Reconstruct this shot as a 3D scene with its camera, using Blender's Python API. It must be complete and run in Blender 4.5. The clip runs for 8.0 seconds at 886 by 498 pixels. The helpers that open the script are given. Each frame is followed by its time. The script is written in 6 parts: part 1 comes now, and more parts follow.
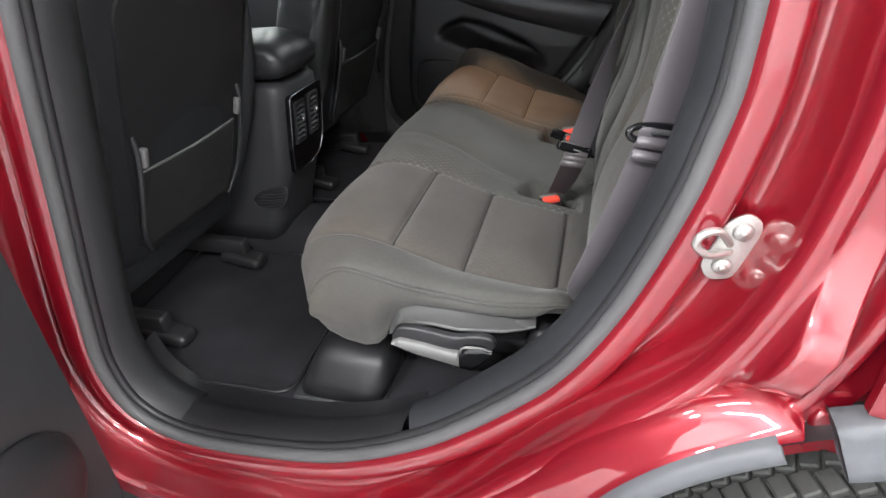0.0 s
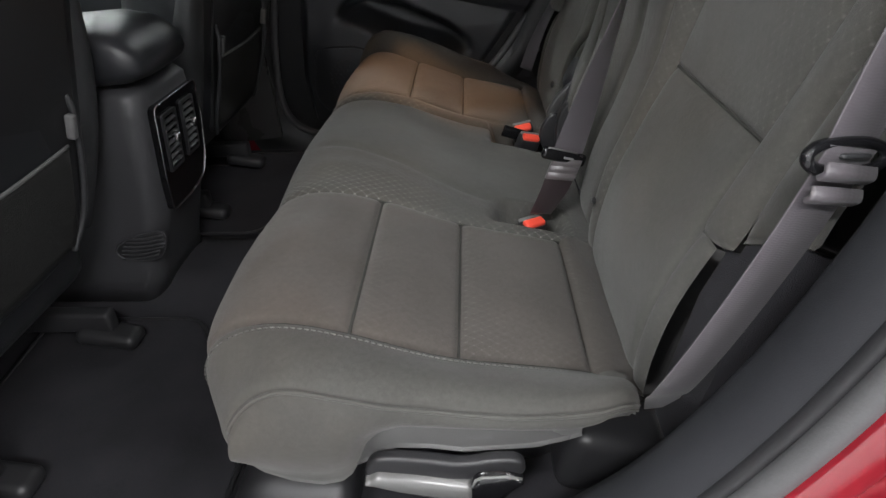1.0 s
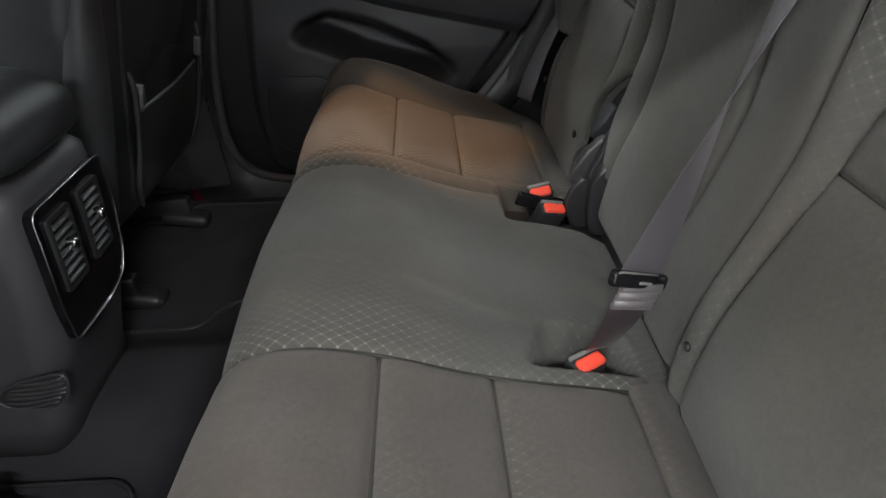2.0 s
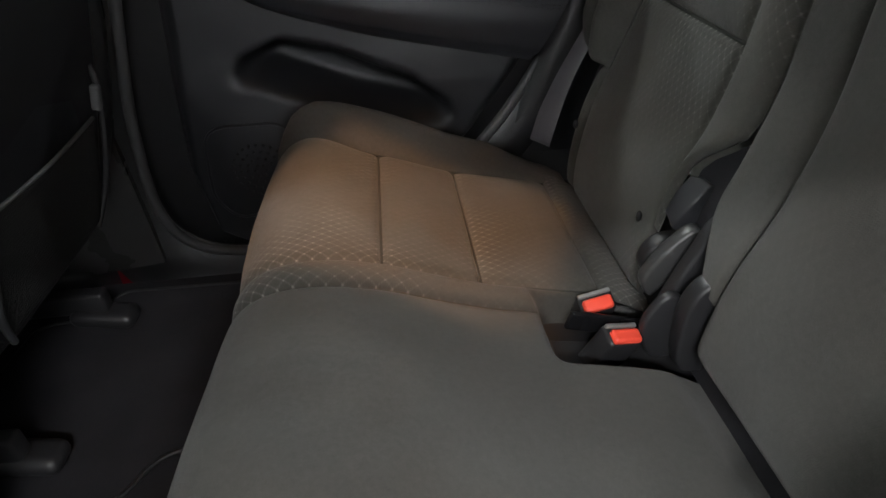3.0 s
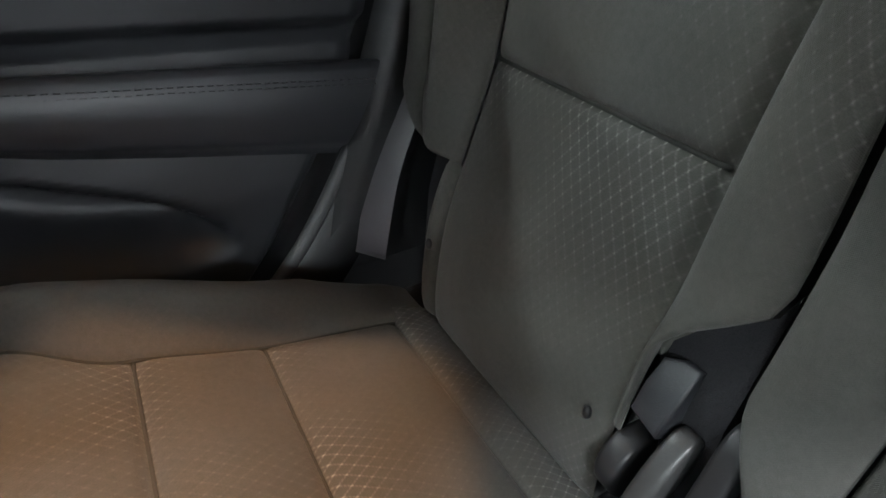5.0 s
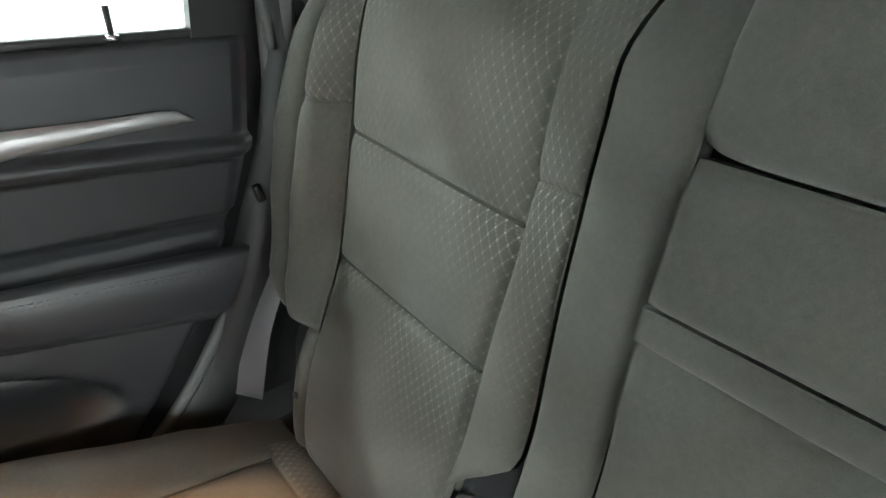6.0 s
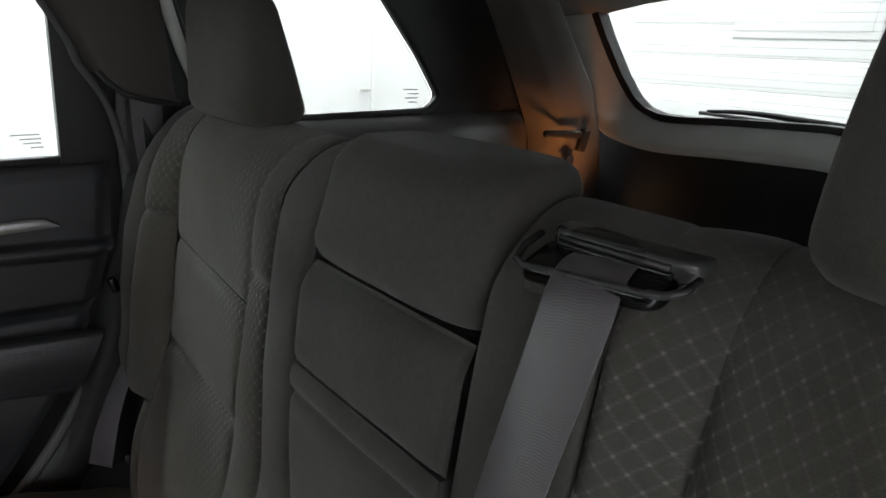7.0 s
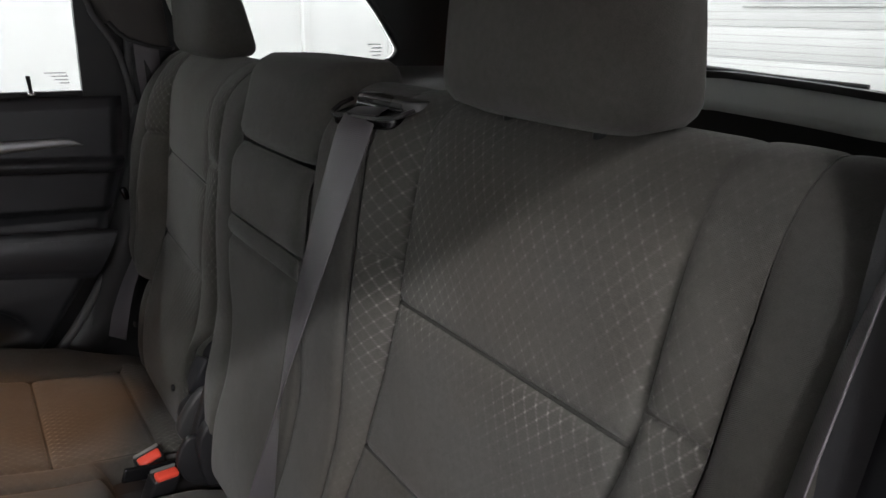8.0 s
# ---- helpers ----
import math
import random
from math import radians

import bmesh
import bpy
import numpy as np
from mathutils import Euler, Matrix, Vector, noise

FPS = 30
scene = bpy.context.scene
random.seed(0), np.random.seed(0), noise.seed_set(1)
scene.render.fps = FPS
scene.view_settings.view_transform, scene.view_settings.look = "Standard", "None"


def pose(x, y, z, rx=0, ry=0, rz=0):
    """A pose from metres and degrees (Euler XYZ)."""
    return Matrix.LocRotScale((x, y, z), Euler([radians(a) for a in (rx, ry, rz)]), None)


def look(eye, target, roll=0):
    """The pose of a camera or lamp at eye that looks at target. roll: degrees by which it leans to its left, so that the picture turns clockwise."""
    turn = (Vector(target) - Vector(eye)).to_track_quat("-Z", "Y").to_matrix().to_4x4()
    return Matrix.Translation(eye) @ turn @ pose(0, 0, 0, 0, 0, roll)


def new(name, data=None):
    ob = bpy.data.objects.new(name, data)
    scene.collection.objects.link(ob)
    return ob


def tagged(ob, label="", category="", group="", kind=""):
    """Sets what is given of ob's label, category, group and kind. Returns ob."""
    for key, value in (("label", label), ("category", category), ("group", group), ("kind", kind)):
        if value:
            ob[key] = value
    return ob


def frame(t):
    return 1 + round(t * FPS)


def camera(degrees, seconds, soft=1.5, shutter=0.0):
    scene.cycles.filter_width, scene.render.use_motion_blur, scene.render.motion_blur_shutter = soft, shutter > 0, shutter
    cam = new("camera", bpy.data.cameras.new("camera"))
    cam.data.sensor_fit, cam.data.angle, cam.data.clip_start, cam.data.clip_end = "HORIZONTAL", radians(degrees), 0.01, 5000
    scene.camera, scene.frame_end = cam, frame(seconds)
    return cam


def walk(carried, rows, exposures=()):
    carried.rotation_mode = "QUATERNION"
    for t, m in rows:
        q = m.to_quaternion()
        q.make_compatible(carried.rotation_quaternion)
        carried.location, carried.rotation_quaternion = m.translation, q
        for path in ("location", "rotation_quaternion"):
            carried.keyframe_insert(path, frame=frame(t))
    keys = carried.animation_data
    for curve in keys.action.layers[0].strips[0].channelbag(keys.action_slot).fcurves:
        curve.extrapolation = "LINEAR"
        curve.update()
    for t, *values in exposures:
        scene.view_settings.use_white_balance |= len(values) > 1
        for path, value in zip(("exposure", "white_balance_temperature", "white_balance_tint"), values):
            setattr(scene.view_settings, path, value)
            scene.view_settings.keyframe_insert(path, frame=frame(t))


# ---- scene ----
cam = camera(75.0, 8.0)
PATH = [
    (0, (0.029, -1.39, 1.404), (-0.428, 0.26, 0.371), -2.7),
    (0.5, (-0.07, -1.222, 1.329), (-0.275, 0.469, 0.281), -2.1),
    (1, (-0.151, -1.073, 1.327), (-0.243, 0.605, 0.242), -2.1),
    (1.5, (-0.202, -0.928, 1.354), (-0.228, 0.734, 0.242), -2.1),
    (2, (-0.227, -0.716, 1.341), (-0.189, 0.938, 0.217), -2.0),
    (2.2, (-0.24, -0.613, 1.332), (-0.175, 1.038, 0.205), -1.9),
    (3.3, (-0.267, -0.25, 1.304), (-0.092, 1.383, 0.163), -3.3),
    (3.5, (-0.278, -0.182, 1.3), (-0.05, 1.44, 0.153), -3.3),
    (4, (-0.297, -0.039, 1.291), (0.09, 1.554, 0.145), -2.6),
    (4.5, (-0.25, 0.025, 1.283), (0.321, 1.558, 0.133), -2.0),
    (4.7, (-0.222, 0.044, 1.283), (0.441, 1.542, 0.137), -1.7),
    (5.8, (-0.216, -0.021, 1.489), (0.876, 1.282, 0.436), 1.0),
    (6, (-0.215, -0.069, 1.53), (0.934, 1.249, 0.559), 1.6),
    (6.5, (-0.179, -0.231, 1.591), (1.087, 1.151, 0.892), 2.7),
    (7, (-0.126, -0.397, 1.607), (1.163, 0.987, 0.956), 2.7),
    (7.5, (-0.151, -0.589, 1.59), (1.145, 0.792, 0.948), 2.6),
    (8, (-0.159, -0.755, 1.569), (1.035, 0.678, 0.848), 2.2),
]

EXPOSURES = [(0.0, 0.34, 6500, 11), (0.5, -0.06, 6500, 11), (1.0, -0.14, 6500, 11), (1.5, 0.12, 6500, 10), (2.2, 0.22, 6500, 10), (3.3, 0.23, 6420, 10), (4.7, 0.50, 6050, 8), (5.8, 1.78, 6500, 2), (6.1, 1.76, 6500, 2), (6.5, 1.25, 6500, 7), (7.0, 0.05, 6500, 11), (7.5, -0.68, 6350, 12), (8.0, -0.3, 6600, 15)]
walk(cam, [(t, look(eye, target, roll)) for t, eye, target, roll in PATH], EXPOSURES)

# ---- world and lamps ----
GROUND = 0.16
CEIL = 4.1
ROOM_X0, ROOM_X1, ROOM_Y0, ROOM_Y1 = -6.5, 6.0, -5.5, 5.0
LAMP_POWER = 100
world = bpy.data.worlds.new("world")
scene.world = world
world.use_nodes = True
world.node_tree.nodes["Background"].inputs[0].default_value = (0.8, 0.85, 0.9, 1)
world.node_tree.nodes["Background"].inputs[1].default_value = 0.05


def area_lamp(name, place, sx, sy, power, color):
    data = bpy.data.lights.new(name, "AREA")
    data.shape, data.size, data.size_y, data.energy, data.color = "RECTANGLE", sx, sy, power, color
    ob = new(name, data)
    ob.matrix_world = Matrix.Translation(place)
    return ob


STRIPS = [(x, y) for x in (-4.5, -1.6, 1.3, 4.2) for y in (-3.9, -1.9, 1.3, 2.9, 4.2)]
for sx, sy in STRIPS:
    area_lamp("strip_lamp", (sx, sy, CEIL - 0.10), 1.25, 0.22, LAMP_POWER * {-3.9: 2.3, -1.9: 0.25, 1.3: 0.8, 2.9: 1.1, 4.2: 1.1}[sy] * {-4.5: 1.4, -1.6: 1.3, 1.3: 0.85, 4.2: 0.85}[sx], (0.985, 0.99, 1.0))

# the car's own lamps: the reading lamp over the rear seat and the cargo lamp
reading = bpy.data.lights.new("reading_lamp", "SPOT")
reading.energy, reading.color, reading.spot_size, reading.spot_blend, reading.shadow_soft_size = 32.0, (1.0, 0.53, 0.27), radians(44), 1.0, 0.0012
reading_ob = new("reading_lamp", reading)
reading_ob.matrix_world = look((-0.33, 0.33, 1.79), (-0.255, 0.386, 0.88))
cargo = bpy.data.lights.new("cargo_lamp", "SPOT")
cargo.energy, cargo.color, cargo.shadow_soft_size, cargo.spot_size, cargo.spot_blend = 3.8, (1.0, 0.36, 0.10), 0.06, radians(52), 0.8
cargo_ob = new("cargo_lamp", cargo)
cargo_ob.matrix_world = look((1.10, 0.37, 1.17), (1.190, 0.545, 1.355))


# ---- materials ----
def nodes_of(name):
    m = bpy.data.materials.new(name)
    m.use_nodes = True
    return m, m.node_tree.nodes, m.node_tree.links, m.node_tree.nodes["Principled BSDF"]


def surface(name, color, rough=0.5, metal=0.0, grain=400.0, bump=0.15, vary=0.12, blotch=9.0, coat=0.0, spec=0.5, stretch=None, rough_vary=0.08):
    """A solid material: two scales of colour variation, grain relief, uneven roughness."""
    m, nodes, links, bsdf = nodes_of(name)
    coord = nodes.new("ShaderNodeTexCoord")
    source = coord.outputs["Object"]
    if stretch:
        mapping = nodes.new("ShaderNodeMapping")
        mapping.inputs["Scale"].default_value = stretch
        links.new(source, mapping.inputs[0])
        source = mapping.outputs[0]
    big, fine = nodes.new("ShaderNodeTexNoise"), nodes.new("ShaderNodeTexNoise")
    big.inputs["Scale"].default_value, big.inputs["Detail"].default_value = blotch, 4
    fine.inputs["Scale"].default_value, fine.inputs["Detail"].default_value = grain, 3
    links.new(source, big.inputs["Vector"])
    links.new(source, fine.inputs["Vector"])
    add = nodes.new("ShaderNodeMath")
    add.operation = "ADD"
    links.new(big.outputs["Fac"], add.inputs[0])
    links.new(fine.outputs["Fac"], add.inputs[1])
    ramp = nodes.new("ShaderNodeMapRange")
    ramp.inputs["From Min"].default_value, ramp.inputs["From Max"].default_value = 0.6, 1.4
    ramp.inputs["To Min"].default_value, ramp.inputs["To Max"].default_value = 1 - vary, 1 + vary
    links.new(add.outputs[0], ramp.inputs["Value"])
    mix = nodes.new("ShaderNodeVectorMath")
    mix.operation = "SCALE"
    mix.inputs[0].default_value = color
    links.new(ramp.outputs[0], mix.inputs["Scale"])
    links.new(mix.outputs[0], bsdf.inputs["Base Color"])
    rr = nodes.new("ShaderNodeMapRange")
    rr.inputs["To Min"].default_value, rr.inputs["To Max"].default_value = max(0.02, rough - rough_vary), min(1, rough + rough_vary)
    links.new(big.outputs["Fac"], rr.inputs["Value"])
    links.new(rr.outputs[0], bsdf.inputs["Roughness"])
    bsdf.inputs["Metallic"].default_value = metal
    bsdf.inputs["Specular IOR Level"].default_value = spec
    bsdf.inputs["Coat Weight"].default_value = coat
    bsdf.inputs["Coat Roughness"].default_value = 0.04
    if bump:
        b = nodes.new("ShaderNodeBump")
        b.inputs["Strength"].default_value, b.inputs["Distance"].default_value = bump, 0.001
        links.new(fine.outputs["Fac"], b.inputs["Height"])
        links.new(b.outputs[0], bsdf.inputs["Normal"])
    return m


def math_node(nodes, links, op, a, b=None, c=None):
    n = nodes.new("ShaderNodeMath")
    n.operation = op
    for k, v in enumerate((a, b, c)):
        if v is None:
            continue
        if isinstance(v, (int, float)):
            n.inputs[k].default_value = v
        else:
            links.new(v, n.inputs[k])
    return n.outputs[0]


def cloth(name, color, thread, amount, fade=0, period=0.0122, axis=0, side=0.0):
    """Woven seat cloth with a lattice of light thread; fade 1: the lattice thins out over the panel."""
    m, nodes, links, bsdf = nodes_of(name)
    uv = nodes.new("ShaderNodeUVMap")
    uv.uv_map = "weave"
    sep = nodes.new("ShaderNodeSeparateXYZ")
    links.new(uv.outputs[0], sep.inputs[0])
    f = lambda op, a, b=None, c=None: math_node(nodes, links, op, a, b, c)
    u, v = sep.outputs[0], sep.outputs[1]
    lines = []
    for sign in (1, -1):
        slant = f("DIVIDE", f("MULTIPLY_ADD", v, 0.62 * sign, u), period)
        tri = f("ABSOLUTE", f("SUBTRACT", f("FRACT", slant), 0.5))
        lines.append(f("MULTIPLY", f("MAXIMUM", f("SUBTRACT", tri, 0.35), 0.0), 6.6))
    lattice = f("MAXIMUM", lines[0], lines[1])
    cross = f("MULTIPLY", lines[0], lines[1])
    dash = f("FRACT", f("DIVIDE", v, period * 0.24))
    dashed = f("MULTIPLY", lattice, f("MULTIPLY_ADD", f("GREATER_THAN", dash, 0.45), 0.6, 0.4))
    mark = f("MINIMUM", f("MULTIPLY_ADD", dashed, 0.26, f("MULTIPLY", cross, 0.95)), 1.0)
    patchy = nodes.new("ShaderNodeTexNoise")
    patchy.inputs["Scale"].default_value = 6.0
    links.new(uv.outputs[0], patchy.inputs["Vector"])
    weight = f("MULTIPLY", mark, f("MINIMUM", f("MAXIMUM", f("MULTIPLY_ADD", patchy.outputs["Fac"], 4.5, -1.75), 0.18), 1.0))
    if fade:
        uv2 = nodes.new("ShaderNodeUVMap")
        uv2.uv_map = "panel"
        sep2 = nodes.new("ShaderNodeSeparateXYZ")
        links.new(uv2.outputs[0], sep2.inputs[0])
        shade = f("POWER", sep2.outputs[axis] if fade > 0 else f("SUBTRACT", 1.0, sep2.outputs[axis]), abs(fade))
        if side:
            near = f("POWER", f("SUBTRACT", 1.0, sep2.outputs[1]), 2.4)
            shade = f("MINIMUM", f("MULTIPLY_ADD", near, side, shade), 1.0)
        weight = f("MULTIPLY", weight, shade)
    weight = f("MULTIPLY", weight, amount)
    coord = nodes.new("ShaderNodeTexCoord")
    big, fine = nodes.new("ShaderNodeTexNoise"), nodes.new("ShaderNodeTexNoise")
    big.inputs["Scale"].default_value, big.inputs["Detail"].default_value = 7.0, 5
    fine.inputs["Scale"].default_value, fine.inputs["Detail"].default_value = 900.0, 2
    links.new(coord.outputs["Object"], big.inputs["Vector"])
    links.new(coord.outputs["Object"], fine.inputs["Vector"])
    mid = nodes.new("ShaderNodeTexNoise")
    mid.inputs["Scale"].default_value, mid.inputs["Detail"].default_value = 170.0, 3
    links.new(coord.outputs["Object"], mid.inputs["Vector"])
    grain = f("ADD", f("MULTIPLY", fine.outputs["Fac"], 0.8), f("MULTIPLY", mid.outputs["Fac"], 0.7))
    tone = f("MULTIPLY_ADD", f("ADD", f("MULTIPLY", big.outputs["Fac"], 1.2), grain), 0.55, 0.26)
    base = nodes.new("ShaderNodeVectorMath")
    base.operation = "SCALE"
    base.inputs[0].default_value = color
    links.new(tone, base.inputs["Scale"])
    wear = nodes.new("ShaderNodeTexNoise")
    wear.inputs["Scale"].default_value, wear.inputs["Detail"].default_value = 3.2, 4
    links.new(coord.outputs["Object"], wear.inputs["Vector"])
    worn = nodes.new("ShaderNodeMix")
    worn.data_type = "RGBA"
    worn.blend_type = "MULTIPLY"
    links.new(f("MINIMUM", f("MAXIMUM", f("MULTIPLY_ADD", wear.outputs["Fac"], 5.0, -2.2), 0.0), 1.0), worn.inputs["Factor"])
    links.new(base.outputs[0], worn.inputs["A"])
    worn.inputs["B"].default_value = (1.0, 0.93, 0.875, 1)
    mix = nodes.new("ShaderNodeMix")
    mix.data_type = "RGBA"
    links.new(weight, mix.inputs["Factor"])
    links.new(worn.outputs["Result"], mix.inputs["A"])
    mix.inputs["B"].default_value = (*thread, 1)
    links.new(mix.outputs["Result"], bsdf.inputs["Base Color"])
    bsdf.inputs["Roughness"].default_value = 0.88
    bsdf.inputs["Specular IOR Level"].default_value = 0.25
    bsdf.inputs["Sheen Weight"].default_value = 0.12
    bsdf.inputs["Sheen Roughness"].default_value = 0.5
    wv = f("SINE", f("MULTIPLY", u, 4200.0))
    wu = f("SINE", f("MULTIPLY", v, 4200.0))
    height = f("ADD", f("MULTIPLY_ADD", f("MULTIPLY", wv, wu), 0.25, fine.outputs["Fac"]), f("MULTIPLY", weight, 0.9))
    b = nodes.new("ShaderNodeBump")
    b.inputs["Strength"].default_value, b.inputs["Distance"].default_value = 0.35, 0.0008
    links.new(height, b.inputs["Height"])
    slack, folds = nodes.new("ShaderNodeTexNoise"), nodes.new("ShaderNodeBump")
    slack.inputs["Scale"].default_value, slack.inputs["Detail"].default_value = 11.0, 3
    links.new(coord.outputs["Object"], slack.inputs["Vector"])
    folds.inputs["Strength"].default_value, folds.inputs["Distance"].default_value = 0.30, 0.012
    links.new(slack.outputs["Fac"], folds.inputs["Height"])
    links.new(folds.outputs[0], b.inputs["Normal"])
    links.new(b.outputs[0], bsdf.inputs["Normal"])
    return m


def webbing(name, color):
    m, nodes, links, bsdf = nodes_of(name)
    uv = nodes.new("ShaderNodeUVMap")
    uv.uv_map = "weave"
    sep = nodes.new("ShaderNodeSeparateXYZ")
    links.new(uv.outputs[0], sep.inputs[0])
    f = lambda op, a, b=None, c=None: math_node(nodes, links, op, a, b, c)
    across, along = sep.outputs[0], sep.outputs[1]
    rib = f("SINE", f("MULTIPLY", across, 1300.0))
    twill = f("SINE", f("MULTIPLY_ADD", along, 2900.0, f("MULTIPLY", f("ABSOLUTE", f("SINE", f("MULTIPLY", across, 210.0))), 3.0)))
    h = f("MULTIPLY_ADD", rib, 0.5, twill)
    tone = f("MULTIPLY_ADD", h, 0.018, 1.0)
    base = nodes.new("ShaderNodeVectorMath")
    base.operation = "SCALE"
    base.inputs[0].default_value = color
    links.new(tone, base.inputs["Scale"])
    links.new(base.outputs[0], bsdf.inputs["Base Color"])
    bsdf.inputs["Roughness"].default_value = 0.36
    bsdf.inputs["Specular IOR Level"].default_value = 0.7
    bsdf.inputs["Sheen Weight"].default_value = 0.1
    b = nodes.new("ShaderNodeBump")
    b.inputs["Strength"].default_value, b.inputs["Distance"].default_value = 0.10, 0.0004
    links.new(h, b.inputs["Height"])
    links.new(b.outputs[0], bsdf.inputs["Normal"])
    return m


def glass_material(name, tint):
    """Thin car glass: tinted, clear, with a light reflection."""
    m, nodes, links, bsdf = nodes_of(name)
    clear, gloss, mix, rim = (nodes.new(k) for k in ("ShaderNodeBsdfTransparent", "ShaderNodeBsdfGlossy", "ShaderNodeMixShader", "ShaderNodeFresnel"))
    clear.inputs[0].default_value = (*tint, 1)
    gloss.inputs["Roughness"].default_value = 0.01
    rim.inputs["IOR"].default_value = 1.22
    links.new(rim.outputs[0], mix.inputs[0])
    links.new(clear.outputs[0], mix.inputs[1])
    links.new(gloss.outputs[0], mix.inputs[2])
    links.new(mix.outputs[0], nodes["Material Output"].inputs["Surface"])
    return m


def glow(name, color, strength):
    m, nodes, links, bsdf = nodes_of(name)
    bsdf.inputs["Emission Color"].default_value = (*color, 1)
    bsdf.inputs["Emission Strength"].default_value = strength
    return m


GREY = (0.069, 0.0685, 0.062)
BOLSTER = (0.066, 0.0655, 0.060)
THREAD = (0.36, 0.35, 0.32)
M_CLOTH = cloth("seat_cloth", GREY, THREAD, 0.05)
M_FADE = cloth("seat_cloth_fading_lattice", GREY, THREAD, 0.85, fade=5, side=0.6)
M_FADE_BACK = cloth("seat_cloth_fading_lattice_reversed", GREY, THREAD, 0.85, fade=-4, side=0.7)
# browner cloth with a fainter lattice, for the bench cushion
M_FAINT = cloth("faint_lattice_cloth", (0.078, 0.0705, 0.0635), THREAD, 0.24, fade=5, side=0.5)
M_FADE_TOP = cloth("backrest_cloth_fading_lattice", GREY, THREAD, 0.95, fade=5, side=0.35)
M_LATTICE = cloth("seat_cloth_lattice", GREY, THREAD, 0.8)
M_LATTICE_TOP = cloth("backrest_top_lattice", GREY, THREAD, 0.45)
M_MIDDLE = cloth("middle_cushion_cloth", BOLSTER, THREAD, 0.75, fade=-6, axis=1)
M_BOLSTER = cloth("bolster_cloth", BOLSTER, THREAD, 0.04)
M_CARPET = surface("black_carpet", (0.028, 0.0275, 0.031), 0.95, grain=700, bump=0.9, vary=0.35, spec=0.15)
M_MAT = surface("black_floor_mat", (0.027, 0.0265, 0.030), 0.95, grain=900, bump=0.8, vary=0.4, spec=0.15)
M_PLASTIC = surface("dark_grained_plastic", (0.031, 0.032, 0.034), 0.48, grain=900, bump=0.18, vary=0.12)
M_DOORPL = surface("door_panel_plastic", (0.027, 0.028, 0.032), 0.42, grain=800, bump=0.2, vary=0.12)
M_DOORPAD = surface("soft_door_vinyl", (0.033, 0.034, 0.039), 0.33, grain=1100, bump=0.2, vary=0.1)
M_PAD = surface("soft_black_vinyl", (0.023, 0.024, 0.027), 0.36, grain=1100, bump=0.25, vary=0.1)
M_BLACK = surface("black_plastic", (0.019, 0.019, 0.0205), 0.42, grain=800, bump=0.12, vary=0.15)
M_GLOSS = surface("gloss_black_plastic", (0.008, 0.008, 0.009), 0.12, bump=0, vary=0.05, rough_vary=0.04)
M_SURROUND = surface("pale_window_surround", (0.62, 0.64, 0.62), 0.45, grain=900, bump=0.15, vary=0.1)
M_SEAM = surface("seam_thread", (0.05, 0.05, 0.046), 0.9, grain=900, bump=0.3, vary=0.2, spec=0.1)
M_STITCH = surface("topstitch_thread", (0.12, 0.116, 0.108), 0.8, grain=900, bump=0.2, vary=0.1)
M_MIDPL = surface("mid_grey_plastic", (0.065, 0.064, 0.063), 0.27, grain=900, bump=0.15, vary=0.1)
M_LEDGE = surface("satin_ledge_plastic", (0.10, 0.10, 0.098), 0.38, grain=900, bump=0.05, vary=0.08)
# gloss black plastic; the grey base paints in the light it reflects
M_SHIELD = surface("greyed_gloss_plastic", (0.105, 0.105, 0.103), 0.26, grain=900, bump=0.06, vary=0.1, spec=0.8)
M_GUIDE = surface("belt_guide_plastic", (0.045, 0.045, 0.045), 0.28, grain=900, bump=0.05, vary=0.1)
M_GREYPL = surface("grey_plastic", (0.17, 0.17, 0.165), 0.42, grain=900, bump=0.15, vary=0.1)
M_TRIM = surface("pillar_trim_plastic", (0.055, 0.048, 0.044), 0.6, grain=900, bump=0.2, vary=0.1)
M_BEIGE = surface("pale_pillar_trim", (0.135, 0.122, 0.108), 0.6, grain=700, bump=0.2, vary=0.08)
M_HEADLINER = surface("headliner_felt", (0.42, 0.40, 0.37), 0.95, grain=600, bump=0.4, vary=0.08, spec=0.1)
M_CHROME = surface("satin_chrome", (0.75, 0.75, 0.76), 0.22, metal=1.0, bump=0, vary=0.03)
M_SATIN = surface("satin_silver_trim", (0.42, 0.42, 0.43), 0.40, metal=0.8, grain=1200, bump=0.05, vary=0.05)
M_STEEL = surface("zinc_plated_steel", (0.46, 0.45, 0.43), 0.33, metal=0.7, grain=500, bump=0.15, vary=0.15)
M_RED = surface("red_metallic_paint", (0.245, 0.0042, 0.014), 0.36, metal=0.45, grain=2500, bump=0.0, vary=0.05, blotch=3, coat=1.0, rough_vary=0.03)
M_RED.node_tree.nodes["Principled BSDF"].inputs["Coat IOR"].default_value = 2.0
M_SEAL = surface("grey_rubber_seal", (0.075, 0.075, 0.077), 0.55, grain=500, bump=0.15, vary=0.12)
M_CLAD = surface("grey_cladding", (0.085, 0.09, 0.097), 0.55, grain=900, bump=0.2, vary=0.1)
M_TYRE = surface("tyre_rubber", (0.035, 0.036, 0.034), 0.75, grain=300, bump=0.4, vary=0.25, blotch=25)
M_BELT = webbing("belt_webbing", (0.080, 0.073, 0.080))
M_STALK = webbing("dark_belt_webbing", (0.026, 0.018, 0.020))
